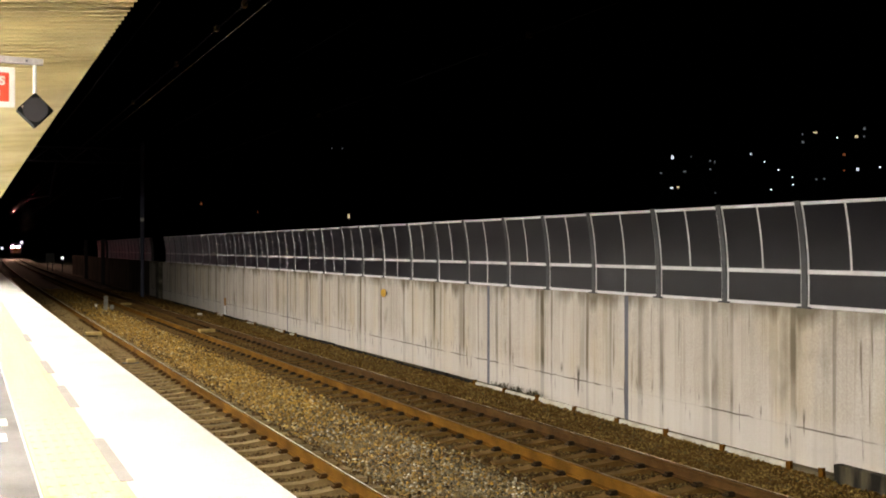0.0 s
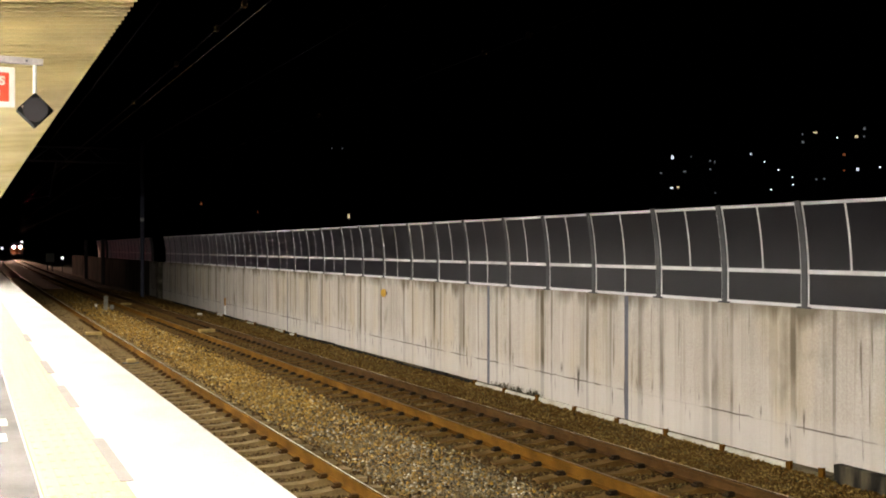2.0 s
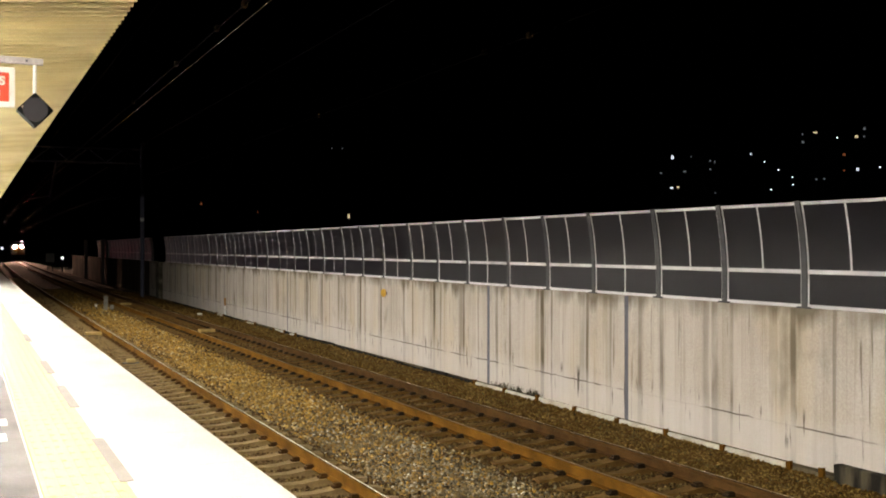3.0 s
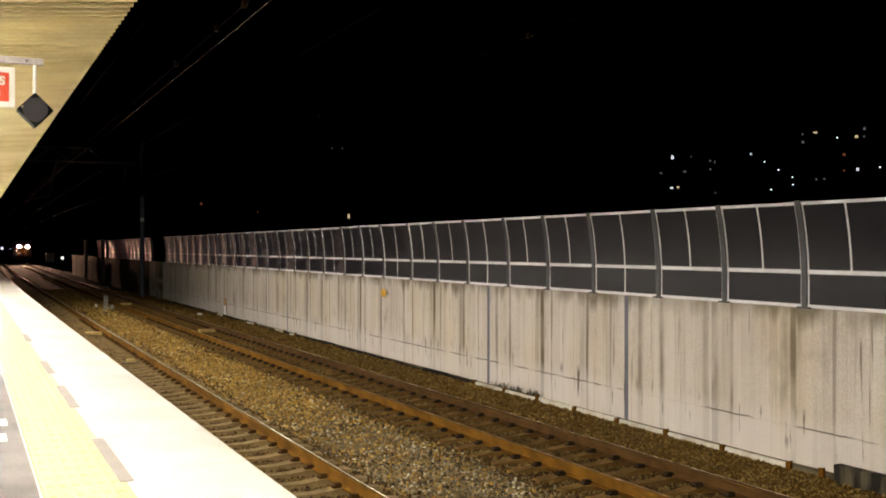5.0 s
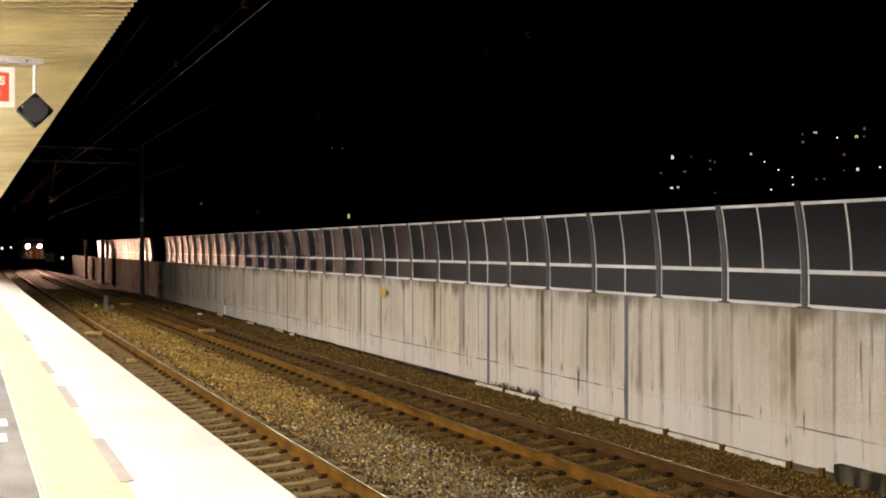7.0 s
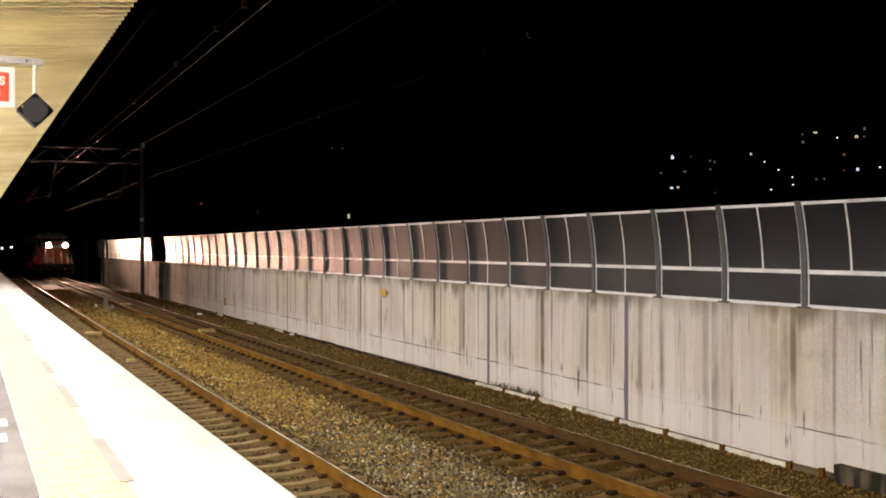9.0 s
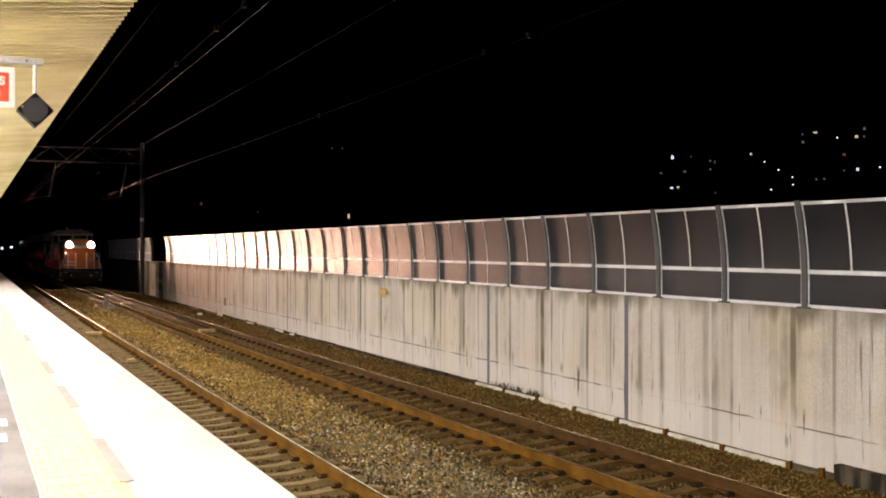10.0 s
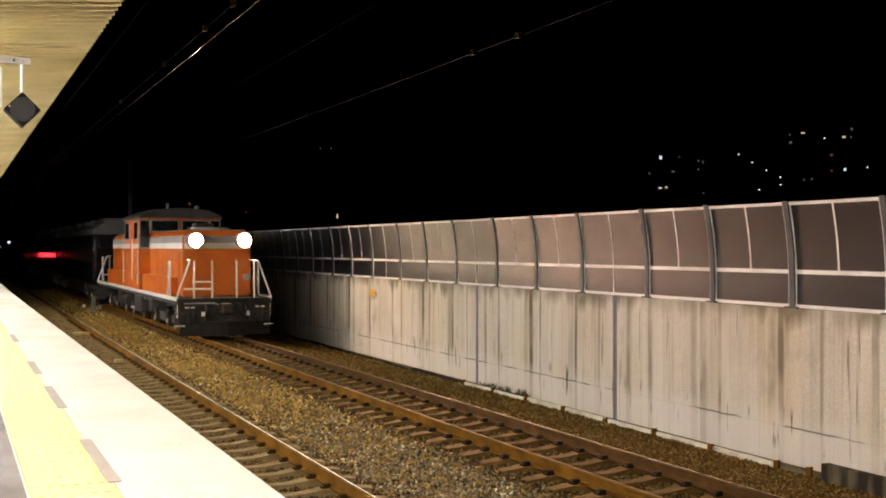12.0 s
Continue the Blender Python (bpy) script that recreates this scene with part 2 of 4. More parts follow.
M["underframe"] = material("underframe", (0.016, 0.015, 0.015), 0.55, 0.2, (0.038, 0.030, 0.026), 40, 3.0)
M["beam_grey"] = material("beam_grey", (0.036, 0.026, 0.021), 0.75, 0.0, (0.012, 0.010, 0.009), 30, 5.0, 0.7)
M["soot"] = material("soot", (0.009, 0.008, 0.0075), 0.85, 0.0, (0.018, 0.013, 0.010), 30, 5.0, 0.5, spec=0.15)
M["glass"] = material("glass", (0.012, 0.013, 0.015), 0.06, 0, (0.012, 0.013, 0.015), 5, 1, 0.1, 0.0)
M["coach_blue"] = material("coach_blue", (0.010, 0.010, 0.013), 0.06, 0, (0.011, 0.012, 0.018), 20, 0.6, 0.4, 0.02)
M["coach_roof"] = material("coach_roof", (0.16, 0.16, 0.165), 0.4, 0.2, (0.11, 0.11, 0.115), 20, 1.0)
M["lamp_white"] = glow("lamp_white", (1.0, 0.93, 0.80), TUBE)
M["headlamp"] = glow("headlamp", (1.0, 0.56, 0.36), HEAD)
M["lens"] = glow("lens", (1.0, 0.72, 0.45), LENS)
M["reflector"] = material("reflector", (0.85, 0.8, 0.72), 0.2, 1.0, (0.8, 0.75, 0.68), 20, 1, 0.2, 0.0)
M["night_wall"] = material("night_wall", (0.05, 0.05, 0.05), 0.9)
M["win_white"] = glow("win_white", (0.9, 0.95, 1.0), 1.0)
M["win_warm"] = glow("win_warm", (1.0, 0.78, 0.45), 0.6)
M["win_dim"] = glow("win_dim", (0.8, 0.85, 0.9), 0.11)
M["win_orange"] = glow("win_orange", (1.0, 0.32, 0.12), 0.14)
M["dot_white"] = glow("dot_white", (0.95, 0.97, 1.0), 1.5)
M["red_glow"] = glow("red_glow", (1.0, 0.04, 0.06), 7.0)


# ---------------------------------------------------------------- mesh helpers
def part(name, bm, mat, parent=None, label="", m=None, smooth=False):
    me = bpy.data.meshes.new(name)
    if smooth:
        for f in bm.faces:
            f.smooth = True
    bm.to_mesh(me)
    bm.free()
    me.materials.append(M[mat])
    ob = new(name, me)
    ob.parent = parent
    if m is not None:
        ob.matrix_basis = m
    if label:
        ob["label"] = label
    return ob


def again(ob, m, parent=None):
    """Another object on the same mesh."""
    o = bpy.data.objects.new(ob.name.split(".")[0], ob.data)
    scene.collection.objects.link(o)
    o.parent = parent or ob.parent
    o.matrix_basis = m
    return o


def thing(name, label, category, m=None, group="", kind=""):
    ob = new(name)
    ob.empty_display_size = 0.2
    if m is not None:
        ob.matrix_basis = m
    return tagged(ob, label, category, group, kind)


def box(bm, lo, hi, bevel=0.0):
    x0, y0, z0 = lo
    x1, y1, z1 = hi
    b = bmesh.new() if bevel else bm
    v = [b.verts.new(p) for p in ((x0, y0, z0), (x1, y0, z0), (x1, y1, z0), (x0, y1, z0), (x0, y0, z1), (x1, y0, z1), (x1, y1, z1), (x0, y1, z1))]
    for f in ((3, 2, 1, 0), (4, 5, 6, 7), (0, 1, 5, 4), (1, 2, 6, 5), (2, 3, 7, 6), (3, 0, 4, 7)):
        b.faces.new([v[i] for i in f])
    if bevel:
        bmesh.ops.bevel(b, geom=list(b.edges), offset=bevel, segments=2, affect="EDGES", profile=0.6)
        me = bpy.data.meshes.new("tmp")
        b.to_mesh(me)
        b.free()
        bm.from_mesh(me)
        bpy.data.meshes.remove(me)
    return bm


def B(lo, hi, bevel=0.0):
    return box(bmesh.new(), lo, hi, bevel)


def tube(bm, pts, r, n=8):
    """A round bar through points."""
    pts = [Vector(p) for p in pts]
    rings = []
    for i, p in enumerate(pts):
        d = (pts[min(i + 1, len(pts) - 1)] - pts[max(i - 1, 0)]).normalized()
        u = d.orthogonal().normalized() if abs(d.z) > 0.99 else d.cross(Vector((0, 0, 1))).normalized()
        w = d.cross(u)
        rings.append([bm.verts.new(p + r * (math.cos(2 * math.pi * k / n) * u + math.sin(2 * math.pi * k / n) * w)) for k in range(n)])
    for a, b in zip(rings, rings[1:]):
        for k in range(n):
            bm.faces.new((a[k], a[(k + 1) % n], b[(k + 1) % n], b[k]))
    bm.faces.new(rings[0][::-1])
    bm.faces.new(rings[-1])
    return bm


def T(pts, r, n=8):
    return tube(bmesh.new(), pts, r, n)


def sweep(profile, ys, closed=True, middle=None):
    """A section of (x, z) points carried along the line through the stations ys."""
    bm = bmesh.new()
    rings = [[bm.verts.new(at(x + (middle(y) if middle else 0), y, z)) for x, z in profile] for y in ys]
    n = len(profile)
    for a, b in zip(rings, rings[1:]):
        for k in range(n if closed else n - 1):
            bm.faces.new((a[k], b[k], b[(k + 1) % n], a[(k + 1) % n]))
    if closed:
        bm.faces.new(rings[0])
        bm.faces.new(rings[-1][::-1])
    bmesh.ops.recalc_face_normals(bm, faces=list(bm.faces))
    return bm


def steps(a, b, d):
    k = max(1, round((b - a) / d))
    return [a + (b - a) * i / k for i in range(k + 1)]


NEAR_FAR = steps(-30, 120, 3) + steps(130, 420, 10)

# ---------------------------------------------------------------- ground
def ground():
    bm = bmesh.new()
    s = 4000
    bm.faces.new([bm.verts.new(p) for p in ((-s, -s, -1.3), (s, -s, -1.3), (s, s, -1.3), (-s, s, -1.3))])
    tagged(part("ground", bm, "earth"), "dark bare earth around the railway line", "ground", kind="structure")


BED = ((1.0, -0.9), (1.0, -0.27), (2.3, -0.25), (5.0, -0.24), (5.6, -0.22), (8.3, -0.24), (8.75, -0.26), (10.0, -0.49), (10.64, -0.50), (10.64, -0.9))


def bed_height(x):
    for (a, za), (b, zb) in zip(BED[1:], BED[2:-1]):
        if a <= x <= b:
            return za + (zb - za) * (x - a) / (b - a)
    return -0.5


def ballast():
    tagged(part("ballast_bed", sweep(BED, NEAR_FAR), "ballast_bed"), "brown ballast bed under the two tracks", "ballast", kind="structure")
    stones("ballast_stones", "stone", ((4.65, 6.15),), "ochre-stained crushed ballast stones between the tracks", 4, lambda y: y > 17.0)
    stones("grey_ballast_stones", "grey_stone", ((4.65, 6.15),), "loose grey and white crushed ballast stones", 4, lambda y: y <= 17.0)
    stones("track_stones", "rusty_stone", ((2.4, 4.6), (6.2, 8.4)), "rust-stained ballast stones round the rails", 5)
    stones("mossy_stones", "mossy_stone", ((8.5, 10.56),), "mossy ochre ballast stones before the wall", 6)


def stones(name, mat, strips, label, seed, where=lambda y: y > 0):
    rng = np.random.default_rng(seed)
    shape = np.array([(1, 0, 0), (-1, 0, 0), (0, 1, 0), (0, -1, 0), (0, 0, 0.8), (0, 0, -0.8)], float)
    tri = np.array([(0, 2, 4), (2, 1, 4), (1, 3, 4), (3, 0, 4), (2, 0, 5), (1, 2, 5), (3, 1, 5), (0, 3, 5)])
    verts, faces, count = [], [], 0
    for x0, x1 in strips:
        for y0, y1, density, big in ((6, 16, 1000, 0.024), (16, 28, 620, 0.028), (28, 48, 230, 0.036), (48, 80, 60, 0.050)):
            k = int((y1 - y0) * (x1 - x0) * density)
            xs, ys = rng.uniform(x0, x1, k) + rng.normal(0, 0.14, k), rng.uniform(y0, y1, k)
            keep = where(ys + rng.normal(0, 3.5, k))
            xs, ys = np.clip(xs, 2.4, 10.57)[keep], ys[keep]
            k = len(xs)
            r = big * rng.uniform(0.6, 1.35, k)
            xs_h = np.array([bed_height(x) for x in xs])
            pos = np.stack([xs + 0.004 * ys + 6e-5 * ys * ys, ys, xs_h + r * rng.uniform(-0.2, 0.6, k)], 1)
            v = shape[None] * rng.uniform(0.65, 1.3, (k, 6, 1)) + rng.normal(0, 0.18, (k, 6, 3))
            ang = rng.uniform(0, 2 * math.pi, (k, 3))
            for ax in range(3):
                i, j = (ax + 1) % 3, (ax + 2) % 3
                ca, sa = np.cos(ang[:, ax, None]), np.sin(ang[:, ax, None])
                vi, vj = v[:, :, i].copy(), v[:, :, j].copy()
                v[:, :, i], v[:, :, j] = ca * vi - sa * vj, sa * vi + ca * vj
            v = v * r[:, None, None] + pos[:, None]
            faces.append((tri[None] + 6 * np.arange(k)[:, None, None] + count).reshape(-1, 3))
            verts.append(v.reshape(-1, 3))
            count += 6 * k
    verts, faces = np.concatenate(verts), np.concatenate(faces)
    me = bpy.data.meshes.new(name)
    me.vertices.add(len(verts)), me.loops.add(faces.size), me.polygons.add(len(faces))
    me.vertices.foreach_set("co", verts.ravel().astype(np.float32))
    me.loops.foreach_set("vertex_index", faces.ravel().astype(np.int32))
    me.polygons.foreach_set("loop_start", np.arange(0, faces.size, 3, dtype=np.int32))
    me.update(calc_edges=True)
    me.materials.append(M[mat])
    tagged(new(name, me), label, "ballast stones", kind="stuff")


# ---------------------------------------------------------------- tracks
RAIL = [(-0.063, -0.153), (-0.063, -0.142), (-0.012, -0.125), (-0.009, -0.05), (-0.0325, -0.038), (-0.0325, -0.006), (-0.025, 0.0),
        (0.025, 0.0), (0.0325, -0.006), (0.0325, -0.038), (0.009, -0.05), (0.012, -0.125), (0.063, -0.142), (0.063, -0.153)]


def track(middle, label, tops, first, sides, wood, fixing):
    t = thing("railway_track", label, "track", group="tracks")
    for side, mat, top, inner in zip((-0.5665, 0.5665), sides, tops, (-0.014, 0.010 if "wall" in label else 0.005)):
        rail = part("rail", sweep([(side + x, z) for x, z in RAIL], NEAR_FAR, True, middle), mat, t)
        part("running_surface", sweep([(side + x, z) for x, z in ((inner, -0.001), (0.022, -0.001), (0.020, 0.003), (inner + 0.002, 0.003))], NEAR_FAR, True, middle), top, rail, "worn steel running surface")
    bm = bmesh.new()
    v = []
    for x, w, h in ((-1.0, 0.09, -0.185), (-0.72, 0.10, -0.156), (-0.42, 0.10, -0.156), (-0.2, 0.085, -0.19), (0.2, 0.085, -0.19), (0.42, 0.10, -0.156), (0.72, 0.10, -0.156), (1.0, 0.09, -0.185)):
        v.append([bm.verts.new(p) for p in ((x, -w - 0.03, -0.36), (x, w + 0.03, -0.36), (x, w, h), (x, -w, h))])
    for a, b in zip(v, v[1:]):
        for k in range(4):
            bm.faces.new((a[k], a[(k + 1) % 4], b[(k + 1) % 4], b[k]))
    bm.faces.new(v[0][::-1]), bm.faces.new(v[-1])
    bmesh.ops.recalc_face_normals(bm, faces=list(bm.faces))
    proto = part("sleeper", bm, wood, t, m=along(middle(first), first))
    clip = box(bmesh.new(), (-0.055, -0.05, 0), (0.055, 0.05, 0.03))
    box(clip, (-0.03, -0.035, 0.03), (0.05, 0.035, 0.055))
    clip = part("rail_clip", clip, fixing, proto)
    spots = [pose(-0.665, 0, -0.158), pose(-0.468, 0, -0.158, 0, 0, 180), pose(0.468, 0, -0.158), pose(0.665, 0, -0.158, 0, 0, 180)]
    clip.matrix_basis = spots[0]
    for s in spots[1:]:
        again(clip, s)
    rng = random.Random(len(label))
    y = first + 0.59
    while y < 112:
        o = again(proto, along(middle(y) + rng.uniform(-0.015, 0.015), y + rng.uniform(-0.015, 0.015), rng.uniform(-0.006, 0.004), rng.uniform(-0.8, 0.8)))
        if y < 45:
            for s in spots:
                again(clip, s, o)
        y += 0.59
    return t


def beacon(x, y, w, d):
    """A flat transponder housing between the rails."""
    t = thing("track_beacon", "flat pale yellow beacon box lying between the rails", "beacon", along(x, y, -0.155), group="beacons")
    part("housing", B((-w / 2, -d / 2, 0), (w / 2, d / 2, 0.09), 0.02), "yellow_pale", t)
    part("bracket", B((-w / 2 - 0.08, -0.05, -0.02), (w / 2 + 0.08, 0.05, 0.0)), "dark_steel", t)


M["yellow_dull"] = material("yellow_dull", (0.42, 0.21, 0.03), 0.8, 0, (0.28, 0.13, 0.018), 40, 5.0)
M["yellow_pale"] = material("yellow_pale", (0.46, 0.33, 0.12), 0.7, 0, (0.3, 0.2, 0.07), 40, 5.0)

# ---------------------------------------------------------------- retaining wall with its wind fence
WALL_X, WALL_TOP, WALL_FOOT = 10.9, 1.74, -0.62
BAY = 5.77
FIRST_POST = 12.56                 # the first post of the bays with an expansion joint
FENCE_END, GAP0, GAP1 = 108.0, 69.2, 73.2


def wall():
    w = thing("wall_east", "weathered pale concrete retaining wall with rain streaks", "wall", kind="structure")
    y = 17.22 - 3 * BAY
    k = 0
    while y < 140:
        end = min(y + BAY, 140)
        tops = WALL_TOP
        lo, hi = (0.07 if k - 1 in (2, 3, 6) else 0.002), (0.07 if k in (2, 3, 6) else 0.002)
        bm = sweep([(WALL_X, WALL_FOOT), (WALL_X, tops), (WALL_X + 0.35, tops), (WALL_X + 0.35, WALL_FOOT)], steps(y + lo, end - hi, 2.9))
        # from y = 71 on the panels take a darker brown concrete
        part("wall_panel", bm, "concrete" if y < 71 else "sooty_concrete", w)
        if k in (2, 3, 6):
            part("joint_strip", sweep([(WALL_X + 0.006, WALL_FOOT), (WALL_X + 0.006, tops - 0.01), (WALL_X + 0.3, tops - 0.01), (WALL_X + 0.3, WALL_FOOT)], [end - 0.07, end + 0.07]), "joint", w, "dark filled expansion joint")
        y, k = end, k + 1
    return w


def lean(h):
    """How far the fence bows towards the tracks at a height over the wall's top."""
    return -0.1 * max(h - 0.35, 0.0) ** 2


def bowed(x0, x1, h0, h1, y0, y1, n=6):
    """A sheet or bar that follows the fence's bow; local origin on the wall's top."""
    bm = bmesh.new()
    rings = []
    for i in range(n + 1):
        h = h0 + (h1 - h0) * i / n
        rings.append([bm.verts.new((lean(h) + x, y, h)) for x, y in ((x0, y0), (x1, y0), (x1, y1), (x0, y1))])
    for a, b in zip(rings, rings[1:]):
        for k in range(4):
            bm.faces.new((a[k], a[(k + 1) % 4], b[(k + 1) % 4], b[k]))
    bm.faces.new(rings[0][::-1]), bm.faces.new(rings[-1])
    bmesh.ops.recalc_face_normals(bm, faces=list(bm.faces))
    return bm


def joined(*meshes):
    bm = bmesh.new()
    for b in meshes:
        me = bpy.data.meshes.new("tmp")
        b.to_mesh(me)
        b.free()
        bm.from_mesh(me)
        bpy.data.meshes.remove(me)
    return bm


def fence_panel(owner, width, wide, m):
    a, b = 0.06, width - 0.06
    frame_mesh = joined(bowed(-0.068, 0.0, -0.005, 0.045, a, b, 1), bowed(-0.068, 0.0, 1.435, 1.48, a, b, 1),
                        bowed(-0.061, -0.02, 0.045, 1.435, a, a + 0.026), bowed(-0.061, -0.02, 0.045, 1.435, b - 0.026, b))
    f = part("panel_frame", frame_mesh, "alu", owner, "white metal panel frame", m)
    part("upper_pane", bowed(-0.056, -0.048, 0.53, 1.45, a, b, 14), "pane", f, "smoky grey bowed pane")
    part("lower_pane", bowed(-0.056, -0.048, 0.04, 0.475, a, b, 5), "pane", f, "smoky grey pane")
    part("middle_rail", joined(bowed(-0.067, 0.0, 0.472, 0.50, a, b, 1), bowed(-0.061, 0.0, 0.50, 0.508, a, b, 1), bowed(-0.067, 0.0, 0.508, 0.532, a, b, 1)), "alu", f)
    mid = width / 2
    part("mullion", bowed(-0.060, -0.02, 0.532, 1.435, mid - 0.016, mid + 0.016), "alu", f)
    if wide:
        part("lower_mullion", bowed(-0.060, -0.02, 0.045, 0.472, mid - 0.016, mid + 0.016), "alu", f)
    return f


def fence_post(owner, m):
    p = part("fence_post", joined(bowed(-0.080, -0.069, 0.01, 1.5, -0.055, 0.055), bowed(-0.069, 0.06, 0.01, 1.49, -0.006, 0.006), bowed(0.06, 0.07, 0.01, 1.5, -0.065, 0.065)), "post", owner, "grey steel post", m)
    part("base_plate", B((-0.1, -0.13, -0.012), (0.12, 0.13, 0.012)), "dark_steel", p)
    return p


def fence():
    """Wind fence on the wall: two narrow bays and a wide one over each expansion joint."""
    w = thing("wind_fence", "bowed wind fence of smoky panes in white frames", "fence")
    made = {}

    def put(kind, y):
        m = along(WALL_X + 0.055, y, WALL_TOP + 0.012)
        if kind not in made:
            made[kind] = fence_post(w, m) if kind == "post" else fence_panel(w, 1.81 if kind == "narrow" else 2.15, kind == "wide", m)
        else:
            o = again(made[kind], m)
            for c in made[kind].children:
                again(c, c.matrix_basis.copy(), o)
    for i in range(1, 6):
        put("post", FIRST_POST - 1.81 * i)
        put("narrow", FIRST_POST - 1.81 * i)
    y, k = FIRST_POST, 0
    while y < FENCE_END:
        if not GAP0 < y < GAP1:
            put("post", y)
            if not GAP0 - 1.9 < y < GAP1 and not 97.0 < y < 100.8:
                put("wide" if k % 3 == 2 else "narrow", y)
        y, k = y + (1.81, 1.81, 2.15)[k % 3], k + 1


def wall_foot():
    """Low boards on rusty posts that hold the ballast off the wall."""
    bm = sweep([(10.65, -0.9), (10.65, -0.45), (10.9, -0.47), (10.9, -0.9)], steps(-6, 140, 4))
    tagged(part("gutter_strip", bm, "dirt"), "dirty strip of ground at the wall's foot", "gutter", kind="structure")
    bd = B((-0.03, 0.05, -0.2), (0.03, 1.42, -0.02), 0.008)
    board = thing("retaining_board", "low white concrete board holding back the ballast", "board", along(10.61, 12.55, -0.39), group="retaining boards")
    part("slab", bd, "plank", board)
    peg = thing("steel_stake", "short rusty steel stake between two boards", "stake", along(10.59, 12.5, -0.62), group="stakes")
    part("stake_flange", B((-0.05, -0.045, -0.2), (-0.035, 0.045, 0.25)), "rust", peg)
    part("stake_web", B((-0.035, -0.005, -0.2), (0.03, 0.005, 0.25)), "rust", peg)
    rng = random.Random(3)
    for i in range(1, 34):
        y = 12.5 + 1.5 * i
        if i < 8 or i in (17, 18, 19, 21, 22, 25, 26):
            copy_thing(peg, along(10.59, y, -0.62 + rng.uniform(-0.03, 0.03)))
        if i < 7 or i in (17, 18, 21, 25):
            copy_thing(board, along(10.61, y + 0.05, -0.39 + rng.uniform(-0.03, 0.012), rng.uniform(-0.6, 0.6)))
    old = thing("timber_board", "blackened old timber board at the wall's foot", "board", along(10.63, 23.2, -0.42), group="timber boards")
    part("plank", B((-0.03, 0.03, -0.2), (0.03, 1.44, 0.0), 0.008), "soot", old)
    for i in range(1, 27):
        copy_thing(old, along(10.63 + rng.uniform(-0.02, 0.02), 23.2 + 1.5 * i, -0.42 + rng.uniform(-0.04, 0.03), rng.uniform(-0.8, 0.8)))
    copy_thing(peg, along(10.59, 11.85, -0.6))
    for y in (9.62, 7.6):
        c = thing("concrete_curb", "blackened concrete curb block at the wall's foot", "curb", along(10.61, y, -0.62), group="curbs")
        part("block", B((-0.08, 0, -0.1), (0.06, 1.98, 0.37), 0.02), "curb", c)


def weeds():
    """Dry weeds along the wall's foot."""
    rng = random.Random(11)

    def tuft(bm, x, y, z, h, k):
        for _ in range(k):
            a, r = rng.uniform(0, 6.28), rng.uniform(0.3, 1.0) * h
            b = at(x + rng.uniform(-0.05, 0.05), y + rng.uniform(-0.12, 0.12), z)
            d = Vector((math.cos(a) * r * 0.7, math.sin(a) * r * 0.9, r))
            s = Vector((-math.sin(a), math.cos(a), 0)) * 0.006
            v = [bm.verts.new(p) for p in (b - s, b + s, b + d * 0.6 + s * 0.8, b + d * 0.6 - s * 0.8, b + d - Vector((0, 0, r * 0.15)))]
            bm.faces.new(v[:4]), bm.faces.new((v[3], v[2], v[4]))

    bm = bmesh.new()
    for i in range(9):
        tuft(bm, 10.74 + rng.uniform(-0.1, 0.1), 20.3 + 0.24 * i, -0.46, 0.2, 26)
    w = thing("weed_clump", "dry dark weed clump at the wall's foot", "weeds")
    part("stems", bm, "weed", w)
    bm = bmesh.new()
    for i in range(240):
        x = rng.uniform(8.9, 10.45)
        tuft(bm, x, rng.uniform(10, 44), bed_height(x), rng.uniform(0.05, 0.12), 7)
    tagged(part("weed_sprigs", bm, "weed_green"), "small green and brown weeds in the ballast", "weeds", kind="stuff")


M["weed"] = material("weed", (0.06, 0.052, 0.03), 0.8, 0, (0.035, 0.03, 0.016))
M["weed_green"] = material("weed_green", (0.07, 0.075, 0.022), 0.8, 0, (0.10, 0.06, 0.02))

# ---------------------------------------------------------------- platform
PLAT, EDGE = 1.06, 1.90


